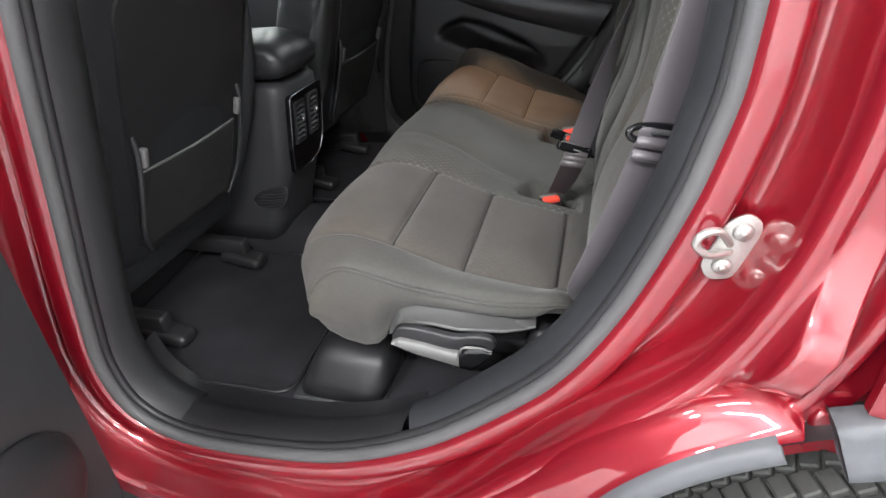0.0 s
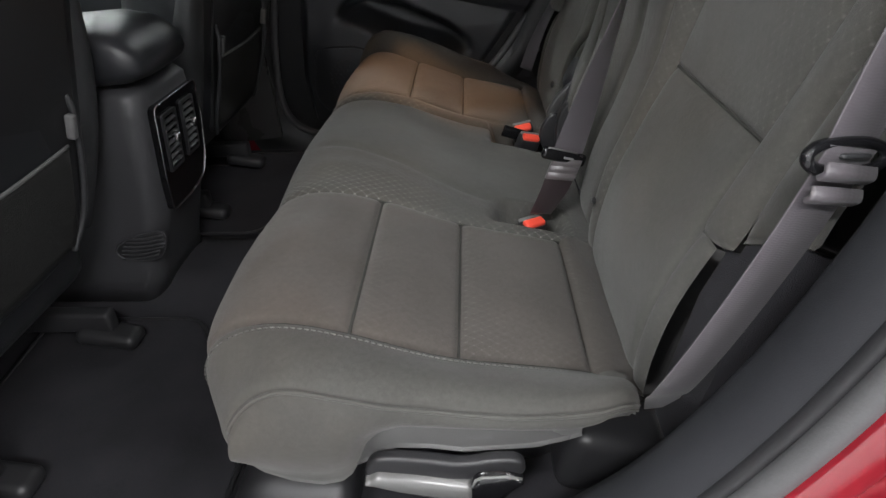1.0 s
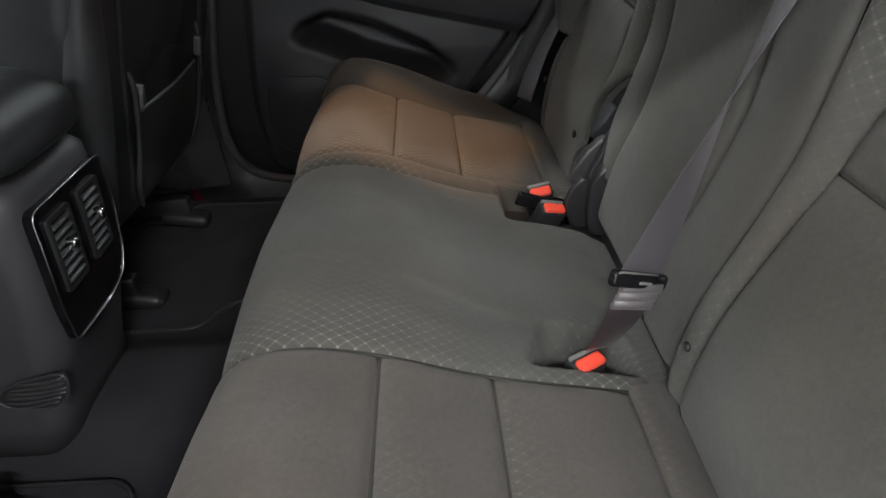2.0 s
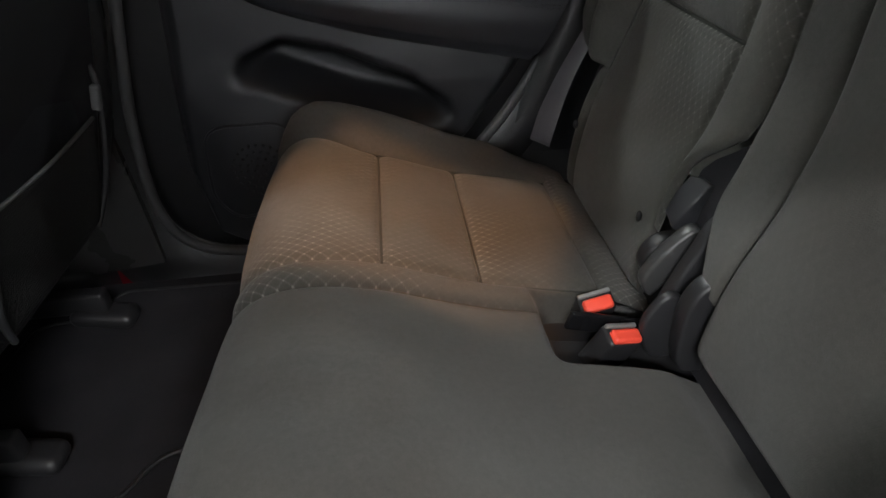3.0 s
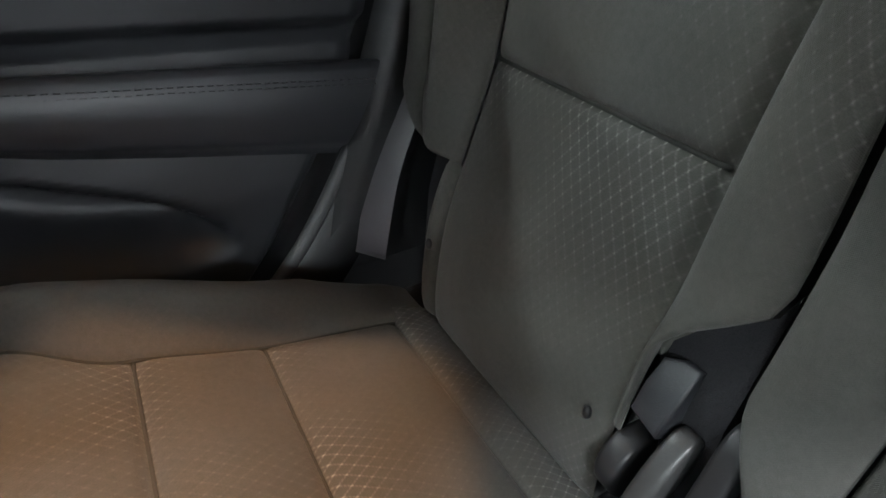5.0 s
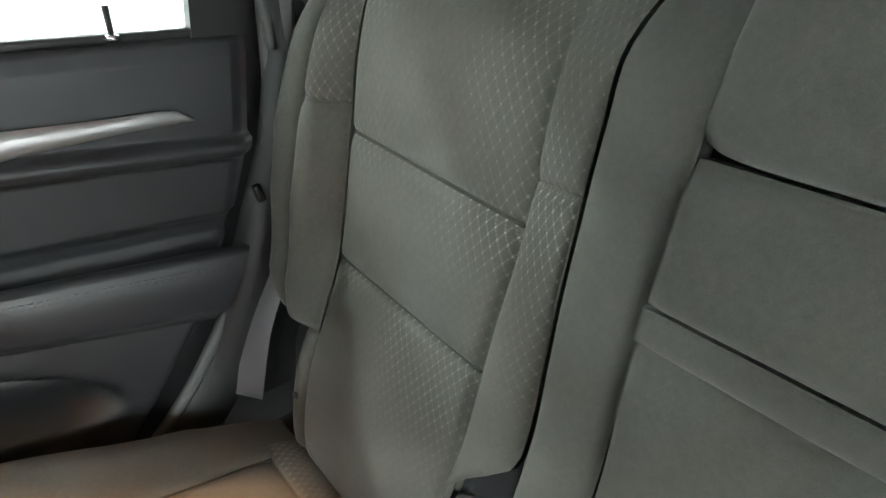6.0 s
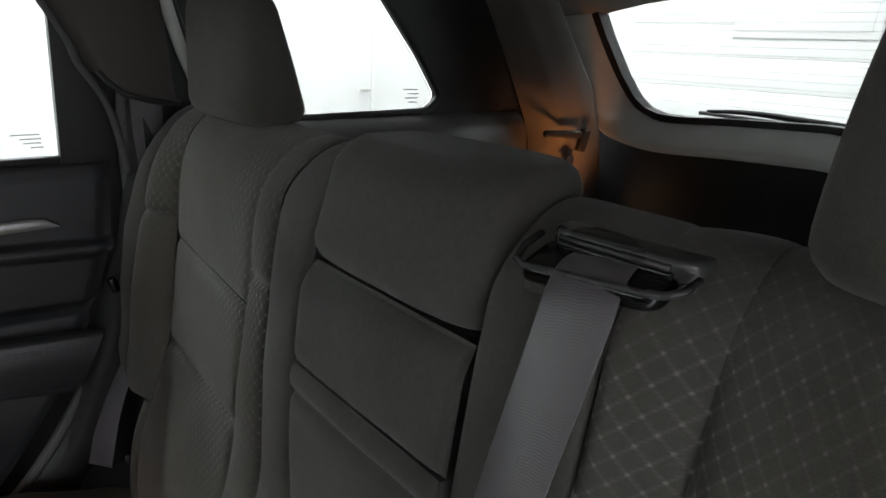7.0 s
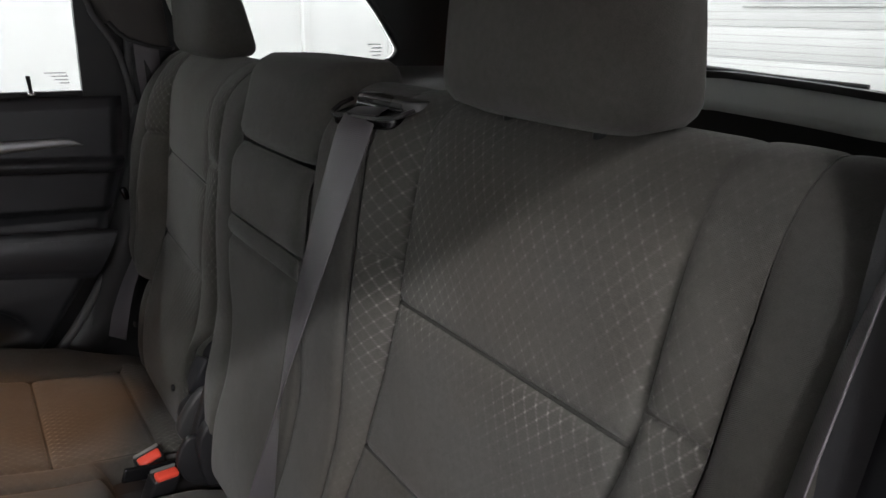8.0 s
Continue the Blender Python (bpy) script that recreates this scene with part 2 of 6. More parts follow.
# lighter webbing for the folds at the middle latch plate
M_FOLD = webbing("pale_belt_webbing", (0.115, 0.105, 0.108))
M_JAMB = surface("matt_black_trim", (0.017, 0.018, 0.021), 0.58, grain=900, bump=0.15, vary=0.15, spec=0.35)
M_BUTTON = surface("red_button", (0.88, 0.085, 0.050), 0.38, grain=900, bump=0.05, vary=0.05)
M_WALL = surface("white_wall_paint", (0.82, 0.83, 0.82), 0.7, grain=60, bump=0.1, vary=0.03, blotch=1.2)
M_GREYWALL = surface("grey_wall_paint", (0.56, 0.565, 0.57), 0.7, grain=60, bump=0.1, vary=0.06, blotch=1.2)
M_FLOOR = surface("grey_floor_paint", (0.19, 0.192, 0.195), 0.3, grain=40, bump=0.05, vary=0.1, blotch=1.5)
M_WHITE = surface("white_coated_steel", (0.80, 0.81, 0.80), 0.45, grain=90, bump=0.05, vary=0.03, blotch=2)
M_INK = glass_material("pale_glass_print", (0.62, 0.62, 0.62))
M_GLASS = glass_material("dark_rear_glass", (0.63, 0.65, 0.645))
M_CLEAR = glass_material("clear_front_glass", (0.76, 0.79, 0.78))
M_LENS = glow("warm_lamp_lens", (1.0, 0.55, 0.26), 550.0)
M_CARGO = glow("amber_lamp_lens", (1.0, 0.50, 0.20), 5.0)


# ---- mesh tools ----
def mesh_part(name, verts, faces, material, parent=None, label="", smooth=True, uvs=None, closed=True):
    me = bpy.data.meshes.new(name)
    me.from_pydata([tuple(v) for v in verts], [], faces)
    if closed:
        bm = bmesh.new()
        bm.from_mesh(me)
        bmesh.ops.recalc_face_normals(bm, faces=bm.faces)
        bm.to_mesh(me)
        bm.free()
    if uvs:
        for key, values in uvs.items():
            layer = me.uv_layers.new(name=key)
            index = np.empty(len(me.loops), dtype=np.int32)
            me.loops.foreach_get("vertex_index", index)
            layer.data.foreach_set("uv", np.asarray(values, dtype=np.float32)[index].ravel())
    me.materials.append(material)
    me.polygons.foreach_set("use_smooth", [smooth] * len(me.polygons))
    ob = new(name, me)
    if parent:
        ob.parent = parent
    if label:
        ob["label"] = label
    return ob


def part(name, bm, material, parent=None, label="", smooth=True):
    me = bpy.data.meshes.new(name)
    bmesh.ops.recalc_face_normals(bm, faces=bm.faces)
    bm.to_mesh(me)
    bm.free()
    me.materials.append(material)
    me.polygons.foreach_set("use_smooth", [smooth] * len(me.polygons))
    ob = new(name, me)
    if parent:
        ob.parent = parent
    if label:
        ob["label"] = label
    return ob


def thing(name, label, category, group="", kind=""):
    return tagged(new(name), label, category, group, kind)


def curve_through(points, n=12, closed=False):
    """Catmull-Rom through points of any dimension."""
    p = [np.array(q, float) for q in points]
    k = len(p)
    out = []
    for i in range(k if closed else k - 1):
        a, b, c, d = (p[(i - 1) % k], p[i % k], p[(i + 1) % k], p[(i + 2) % k]) if closed else (p[max(i - 1, 0)], p[i], p[i + 1], p[min(i + 2, k - 1)])
        for t in np.linspace(0, 1, n, endpoint=False):
            out.append(0.5 * (2 * b + (c - a) * t + (2 * a - 5 * b + 4 * c - d) * t * t + (3 * b - a - 3 * c + d) * t**3))
    if not closed:
        out.append(p[-1])
    return np.array(out)


def loft(loops, closed_loop=True, caps=True):
    """Verts and faces of a skin over loops of equally many points."""
    n = len(loops[0])
    verts = [tuple(q) for lo in loops for q in lo]
    faces = []
    for i in range(len(loops) - 1):
        for j in range(n if closed_loop else n - 1):
            k = (j + 1) % n
            faces.append((i * n + j, i * n + k, (i + 1) * n + k, (i + 1) * n + j))
    if caps and closed_loop:
        faces.append(tuple(range(n - 1, -1, -1)))
        faces.append(tuple((len(loops) - 1) * n + j for j in range(n)))
    return verts, faces


def tube(points, radius, sides=10, closed=False):
    pts = [Vector(p) for p in points]
    loops, normal = [], None
    k = len(pts)
    for i, p in enumerate(pts):
        ahead = (pts[(i + 1) % k] - pts[i - 1]) if closed else (pts[min(i + 1, k - 1)] - pts[max(i - 1, 0)])
        ahead.normalize()
        if normal is None:
            normal = ahead.orthogonal().normalized()
        normal = (normal - ahead * normal.dot(ahead)).normalized()
        side = ahead.cross(normal)
        r = radius[i] if isinstance(radius, (list, tuple, np.ndarray)) else radius
        loops.append([p + (normal * math.cos(a) + side * math.sin(a)) * r for a in (2 * math.pi * j / sides for j in range(sides))])
    if closed:
        verts, faces = loft(loops, caps=False)
        n, m = sides, len(loops)
        faces += [((m - 1) * n + j, (m - 1) * n + (j + 1) % n, (j + 1) % n, j) for j in range(n)]
        return verts, faces
    return loft(loops)


def rbox(sx, sy, sz, r=0.01, seg=3, m=None):
    bm = bmesh.new()
    bmesh.ops.create_cube(bm, size=1.0)
    bmesh.ops.scale(bm, vec=(sx, sy, sz), verts=bm.verts)
    if r:
        bmesh.ops.bevel(bm, geom=list(bm.edges), offset=min(r, 0.49 * min(sx, sy, sz)), segments=seg, profile=0.5, affect="EDGES")
    if m is not None:
        bm.transform(m)
    return bm


def prism(outline, depth, r=0.004, seg=2):
    """A plate over an outline of 3D points, with a depth vector and bevelled rims."""
    bm = bmesh.new()
    base = [bm.verts.new(p) for p in outline]
    face = bm.faces.new(base)
    out = bmesh.ops.extrude_face_region(bm, geom=[face])
    moved = [g for g in out["geom"] if isinstance(g, bmesh.types.BMVert)]
    bmesh.ops.translate(bm, vec=depth, verts=moved)
    if r:
        rims = [e for e in bm.edges if len(e.link_faces) == 2 and any(len(f.verts) > 4 for f in e.link_faces)]
        bmesh.ops.bevel(bm, geom=rims or list(bm.edges), offset=r, segments=seg, profile=0.5, affect="EDGES")
    return bm


def rounded(points, radius, n=5):
    """A closed outline with its corners rounded."""
    out = []
    k = len(points)
    for i in range(k):
        p, a, b = (np.array(points[j % k], float) for j in (i, i - 1, i + 1))
        r = min(radius, 0.45 * np.linalg.norm(a - p), 0.45 * np.linalg.norm(b - p))
        p0, p1 = p + (a - p) / np.linalg.norm(a - p) * r, p + (b - p) / np.linalg.norm(b - p) * r
        for t in np.linspace(0, 1, n):
            out.append((1 - t) ** 2 * p0 + 2 * t * (1 - t) * p + t * t * p1)
    return np.array(out)


def plate(outer, holes, place, depth, bevel=0.0):
    """A sheet with holes: 2D loops, place(a, b) gives the 3D point, depth the thickness vector."""
    bm = bmesh.new()
    edges = []
    for loop in (outer, *holes):
        vs = [bm.verts.new(place(*p)) for p in loop]
        edges += [bm.edges.new((vs[i], vs[(i + 1) % len(vs)])) for i in range(len(vs))]
    bmesh.ops.triangle_fill(bm, edges=edges, use_beauty=True)
    out = bmesh.ops.extrude_face_region(bm, geom=list(bm.faces))
    bmesh.ops.translate(bm, vec=depth, verts=[g for g in out["geom"] if isinstance(g, bmesh.types.BMVert)])
    return bm


def ribbon(points, widths, thickness=0.0016, folds=3):
    """A band along points; widths: the half-width vector at each point. Returns verts, faces, uvs."""
    pts, wid = curve_through(points, 8), curve_through(widths, 8)
    verts, uv, along = [], [], 0.0
    for i, (p, w) in enumerate(zip(pts, wid)):
        if i:
            along += np.linalg.norm(p - pts[i - 1])
        t = pts[min(i + 1, len(pts) - 1)] - pts[max(i - 1, 0)]
        n = np.cross(t, w)
        n = n / (np.linalg.norm(n) + 1e-9) * thickness / 2
        for a, side in ((-1, 1), (-0.96, 1.0), (0.96, 1.0), (1, 1), (1, -1), (0.96, -1), (-0.96, -1), (-1, -1)):
            edge = 0.4 if abs(a) == 1 else 1.0
            verts.append(p + w * a + n * side * edge)
            uv.append((a * np.linalg.norm(w), along))
    loops = [verts[i : i + 8] for i in range(0, len(verts), 8)]
    v, f = loft(loops)
    return v, f, {"weave": uv}


class Profile:
    """A smooth line in the x-z plane by its length, with the side that faces the sitter as outside."""

    def __init__(self, points, flip=1):
        self.p = curve_through(points, 24)
        step = np.linalg.norm(np.diff(self.p, axis=0), axis=1)
        self.s = np.r_[0, np.cumsum(step)]
        self.length, self.flip = self.s[-1], flip

    def at(self, s):
        return np.array([np.interp(s, self.s, self.p[:, 0]), np.interp(s, self.s, self.p[:, 1])])

    def normal(self, s):
        d = self.at(min(s + 0.004, self.length)) - self.at(max(s - 0.004, 0))
        d /= np.linalg.norm(d)
        return np.array([-d[1], d[0]]) * self.flip

    def where(self, axis, value):
        """The first length at which x (0) or z (1) reaches value."""
        a = self.p[:, axis] - value
        k = np.nonzero(np.sign(a[:-1]) != np.sign(a[1:]))[0]
        if len(k) == 0:
            return float(self.s[np.argmin(abs(a))])
        k = k[0]
        return float(self.s[k] + (self.s[k + 1] - self.s[k]) * a[k] / (a[k] - a[k + 1]))


def smooth01(a, b, x):
    t = min(1.0, max(0.0, (x - a) / (b - a)))
    return t * t * (3 - 2 * t)


def spread(a, b, n):
    """n+1 steps from a to b, closer at both ends."""
    t = np.linspace(0, 1, n + 1)
    return a + (b - a) * (0.45 * t + 0.55 * (0.5 - 0.5 * np.cos(math.pi * t)))


def pad(name, prof, s0, s1, y0, y1, material, parent, label="", ns=26, ny=22, groove=0.0100, puff=0.004, lift=0.0, edge=0.0048, warp=None, skirt=0.02, soft=0.0012):
    """An upholstered panel on a profile: swells in its middle and dips into the seams round it."""
    ss, ys = spread(s0, s1, ns), spread(y0, y1, ny)
    verts, weave, panel = [], [], []
    rims = {}
    for i, s in enumerate(ss):
        (x, z), (nx, nz) = prof.at(s), prof.normal(s)
        for j, y in enumerate(ys):
            e = math.exp(-min(s - s0, s1 - s) / edge) + math.exp(-min(y - y0, y1 - y) / edge)
            u, v = (s - s0) / (s1 - s0), (y - y0) / (y1 - y0)
            calm = 1 - 0.8 * smooth01(1.40, 1.475, z)
            h = lift * calm - groove * calm * min(1.0, e) + puff * calm * math.sin(math.pi * u) * math.sin(math.pi * v)
            h += soft * noise.noise((s * 14, y * 14, 3.7 + y0))
            q = np.array([x + nx * h, y, z + nz * h])
            if warp:
                q = warp(q, s, y)
            rims[i, j] = q - skirt * np.array([nx, 0, nz])
            verts.append(q)
            weave.append((y, s))
            panel.append((u, v))
    n, m = len(ss), len(ys)
    faces = [(i * m + j, i * m + j + 1, (i + 1) * m + j + 1, (i + 1) * m + j) for i in range(n - 1) for j in range(m - 1)]
    ring = [(0, j) for j in range(m)] + [(i, m - 1) for i in range(1, n)] + [(n - 1, j) for j in range(m - 2, -1, -1)] + [(i, 0) for i in range(n - 2, 0, -1)]
    first = len(verts)
    for i, j in ring:
        verts.append(rims[i, j])
        weave.append(weave[i * m + j])
        panel.append(panel[i * m + j])
    for k in range(len(ring)):
        (a, b), (c, d) = ring[k], ring[(k + 1) % len(ring)]
        faces.append((a * m + b, c * m + d, first + (k + 1) % len(ring), first + k))
    return mesh_part(name, verts, faces, material, parent, label, uvs={"weave": weave, "panel": panel}, closed=False)


def soft_block(name, sections, material, parent, label="", power=3.2, n=40):
    """A stuffed block from sections (centre x, centre y, z, half depth x, half width y)."""
    loops, weave = [], []
    for cx, cy, z, a, b in sections:
        loop = []
        for k in range(n):
            t = 2 * math.pi * k / n
            c, s = math.cos(t), math.sin(t)
            loop.append((cx + a * math.copysign(abs(c) ** (2 / power), c), cy + b * math.copysign(abs(s) ** (2 / power), s), z))
        loops.append(loop)
    v, f = loft(loops)
    weave = [(q[1], q[2]) for q in v]
    return mesh_part(name, v, f, material, parent, label, uvs={"weave": weave, "panel": [(0.5, 0.5)] * len(v)})


def stitches(points, material, parent, length=0.006, gap=0.004, r=0.0007, name="stitching"):
    """A run of thread stitches as one part."""
    pts = np.array(points)
    step = np.r_[0, np.cumsum(np.linalg.norm(np.diff(pts, axis=0), axis=1))]
    verts, faces, at = [], [], 0.0
    while at + length < step[-1]:
        ends = [np.array([np.interp(q, step, pts[:, c]) for c in range(3)]) for q in (at, at + length)]
        v, f = tube(ends, r, 5)
        faces += [tuple(i + len(verts) for i in face) for face in f]
        verts += v
        at += length + gap
    return mesh_part(name, verts, faces, material, parent)


# ---- the showroom ----
def box_structure(name, x0, x1, y0, y1, z0, z1, material, label, category):
    ob = part(name, rbox(x1 - x0, y1 - y0, z1 - z0, 0, m=Matrix.Translation(((x0 + x1) / 2, (y0 + y1) / 2, (z0 + z1) / 2))), material, smooth=False)
    return tagged(ob, label, category, kind="structure")


box_structure("ground", -60, 60, -60, 60, GROUND - 0.2, GROUND, M_FLOOR, "smooth dark grey painted showroom floor", "floor")
box_structure("ceiling", ROOM_X0 - 0.2, ROOM_X1 + 0.2, ROOM_Y0 - 0.2, ROOM_Y1 + 0.2, CEIL, CEIL + 0.15, M_WALL, "white painted showroom ceiling", "ceiling")
box_structure("wall_front", ROOM_X0 - 0.2, ROOM_X0, ROOM_Y0, ROOM_Y1, GROUND, CEIL, M_WALL, "white painted showroom wall", "wall")
# never in view; grey so that less light bounces into the car
box_structure("wall_left", ROOM_X0, ROOM_X1, ROOM_Y0 - 0.2, ROOM_Y0, GROUND, CEIL, M_GREYWALL, "unseen showroom wall, greyed to dim bounced light", "wall")
box_structure("wall_right", ROOM_X0, ROOM_X1, ROOM_Y1, ROOM_Y1 + 0.2, GROUND, CEIL, M_WALL, "white painted showroom wall beside the car", "wall")
box_structure("wall_rear", ROOM_X1, ROOM_X1 + 0.2, ROOM_Y0, ROOM_Y1, GROUND, CEIL, M_WALL, "white painted showroom wall behind the car", "wall")

for sx, sy in STRIPS:
    fixture = thing("ceiling_light", "white strip light fitted under the ceiling", "light", "showroom strip lights")
    part("housing", rbox(1.4, 0.3, 0.06, 0.01, m=Matrix.Translation((sx, sy, CEIL - 0.04))), M_WHITE, fixture)

# ---- car body, left side with the open rear doorway ----
WHEEL = np.array((0.45, 0.550))
OPENING = curve_through([(-0.53, 1.66), (-0.27, 1.715), (-0.02, 1.69), (0.11, 1.58), (0.155, 1.42), (0.160, 1.27), (0.150, 1.19), (0.128, 1.10), (0.085, 0.98),
                         (0.026, 0.87), (-0.05, 0.785), (-0.18, 0.678), (-0.335, 0.603), (-0.50, 0.576), (-0.65, 0.578), (-0.738, 0.625), (-0.768, 0.72),
                         (-0.752, 0.85), (-0.709, 1.06), (-0.661, 1.285), (-0.605, 1.50)], 8, closed=True)
NEXT = np.roll(OPENING, -1, axis=0) - np.roll(OPENING, 1, axis=0)
OUTWARD = np.stack([-NEXT[:, 1], NEXT[:, 0]], 1) / np.linalg.norm(NEXT, axis=1)[:, None]


# the ridge outside the door gutter, along the rear and lower side
RIDGE = curve_through([(-0.30, 0.500), (-0.16, 0.615), (-0.035, 0.749), (0.034, 0.827), (0.094, 0.889), (0.148, 0.938), (0.178, 0.980), (0.194, 1.028), (0.217, 1.112), (0.228, 1.165), (0.233, 1.23), (0.235, 1.30)], 8)


def ridge_reach(p, n):
    """Distance from the doorway's outline to the ridge along the outline's normal."""
    rel = np.array(RIDGE) - p
    side = rel[:, 0] * n[1] - rel[:, 1] * n[0]
    along = rel[:, 0] * n[0] + rel[:, 1] * n[1]
    k = int(np.argmin(np.abs(side)))
    return float(along[k]) if abs(side[k]) < 0.01 and along[k] > 0 else None


REACH = [ridge_reach(p, n) for p, n in zip(OPENING, OUTWARD)]
known = [i for i, r in enumerate(REACH) if r is not None]
REACH = np.interp(np.arange(len(REACH)), known, [REACH[i] for i in known])
for sweep in range(30):
    REACH = 0.25 * np.roll(REACH, 1) + 0.5 * REACH + 0.25 * np.roll(REACH, -1)


def ring_at(d, y, arch=False, k=0.0, extra=0.0, lean=0.0):
    """The doorway's outline moved outward by d, by k times the way to the ridge and by extra, at depth y; lean: tilt of the low rear corner's face."""
    out = []
    for p, n, far in zip(OPENING, OUTWARD, REACH):
        fore = smooth01(-0.30, -0.60, p[0])
        far = far + (0.078 - far) * fore
        q = p + n * (d + k * far + extra * (1 - 0.75 * fore))
        yy = y + (max(y, -0.880) - y) * fore
        drop = min(0.11, max(0.0, 1.155 - q[1]))
        yy -= lean * (0.10 * drop + 2.9 * drop * drop) * smooth01(0.955, 1.0, q[1]) * smooth01(0.15, 0.19, q[0])
        if arch:
            away = q - WHEEL
            r = np.linalg.norm(away)
            least = 0.440 - 0.030 * smooth01(0.22, 0.27, q[0])
            if r < least:
                q = WHEEL + away / r * least
        out.append((q[0], yy, q[1]))
    return out


car = thing("car", "glossy red metallic car with a rear door open", "car")


def ring_part(name, rows, material, label="", keep=None, arch=False):
    loops = [ring_at(row[0], row[1], arch, *row[2:]) for row in rows]
    n = len(loops[0])
    idx = [i for i in range(n) if keep is None or keep(*OPENING[i])]
    if keep is None:
        verts, faces = loft(loops, caps=False)
    else:
        while idx and any((idx[k + 1] - idx[k]) > 1 for k in range(len(idx) - 1)):
            k = next(k for k in range(len(idx) - 1) if idx[k + 1] - idx[k] > 1)
            idx = idx[k + 1 :] + [i + n for i in idx[: k + 1]]
        verts, faces = loft([[lo[i % n] for i in idx] for lo in loops], closed_loop=False)
    return mesh_part(name, verts, faces, material, car, label, closed=False)


ring_part("doorway_flange", [(-0.002, -0.792), (0.004, -0.812), (0.010, -0.8195), (0.020, -0.8215), (0.032, -0.8220), (0.037, -0.8212), (0.041, -0.8175), (0.044, -0.8115), (0.047, -0.8050),
                             (0.018, -0.800, 0.50), (0.012, -0.802, 0.66), (0.006, -0.813, 0.80), (0.002, -0.834, 0.91), (0, -0.862, 0.98), (0, -0.878, 1.0), (0, -0.8885, 1.0, 0.004), (0, -0.8945, 1.0, 0.010),
                             (0, -0.8960, 1.0, 0.017), (0, -0.8945, 1.0, 0.023), (0, -0.888, 1.0, 0.027, 0.8), (0, -0.887, 1.0, 0.031, 1), (0, -0.889, 1.0, 0.040, 1), (0, -0.894, 1.0, 0.056, 1), (0, -0.8935, 1.0, 0.060, 1), (0, -0.885, 1.0, 0.065, 0.6), (0, -0.881, 1.0, 0.071), (0, -0.887, 1.0, 0.076),
                             (0, -0.904, 1.0, 0.079), (0, -0.911, 1.0, 0.083), (0, -0.913, 1.0, 0.093), (0, -0.909, 1.0, 0.098), (0, -0.897, 1.0, 0.101), (0, -0.893, 1.0, 0.106), (0, -0.90, 1.0, 0.13)],
          M_RED, "glossy red painted door frame", arch=True)
v, f = tube([(p[0], -0.803, p[1]) for p in OPENING], 0.0115, 12, closed=True)
mesh_part("door_seal", v, f, M_SEAL, car, "grey rubber weatherstrip round the doorway")
v, f = tube([(p[0] - n[0] * 0.010, -0.790, p[1] - n[1] * 0.010) for p, n in zip(OPENING, OUTWARD)], 0.008, 10, closed=True)
mesh_part("door_seal", v, f, M_BLACK, car)
lower = lambda x, z: z < 0.693 and x < -0.2
ring_part("sill_plate", [(-0.006, -0.796), (-0.014, -0.786), (-0.016, -0.760), (-0.012, -0.735), (0.000, -0.715), (0.012, -0.700), (0.014, -0.66)], M_BLACK, "black plastic sill plate with rubbed edge", keep=lower)
rear_side = lambda x, z: x > -0.205 and z < 1.55
ring_part("quarter_trim", [(-0.006, -0.796), (-0.020, -0.786), (-0.031, -0.766), (-0.032, -0.742), (-0.014, -0.720), (0.03, -0.706), (0.09, -0.698), (0.13, -0.69)], M_JAMB, "dark plastic trim behind the seat belt", keep=rear_side)
front_side = lambda x, z: x < -0.52 and z > 0.58
ring_part("pillar_trim", [(-0.006, -0.796), (-0.018, -0.782), (-0.022, -0.74), (0.00, -0.70), (0.06, -0.69)], M_PLASTIC, keep=front_side)
top_side = lambda x, z: z > 1.64
ring_part("roof_rail_trim", [(-0.006, -0.796), (-0.012, -0.77), (0.0, -0.72), (0.05, -0.66)], M_HEADLINER, keep=top_side)

# wheel arch, cladding and rear wheel
arc = [math.radians(a) for a in np.linspace(119, 206, 32)]
arc_rear = [math.radians(a) for a in np.linspace(20, 112.5, 26)]
for span, rows in ((arc, ((0.447, -0.930), (0.446, -0.944), (0.442, -0.950), (0.432, -0.953), (0.424, -0.952), (0.419, -0.946), (0.417, -0.93), (0.417, -0.78))),
                   (arc_rear, ((0.452, -0.915), (0.4535, -0.940), (0.4515, -0.9455), (0.440, -0.9485), (0.427, -0.9480), (0.422, -0.9500), (0.404, -0.9540), (0.391, -0.9540), (0.386, -0.9490), (0.384, -0.920), (0.396, -0.78)))):
    loops = [[(WHEEL[0] + r * math.cos(a), y, WHEEL[1] + r * math.sin(a)) for a in span] for r, y in rows]
    v, f = loft(loops, closed_loop=False)
    n = len(span)
    f += [tuple(k * n for k in range(len(rows))), tuple(k * n + n - 1 for k in range(len(rows)))]
    mesh_part("arch_cladding", v, f, M_CLAD, car, "grey plastic wheel arch moulding", closed=False)
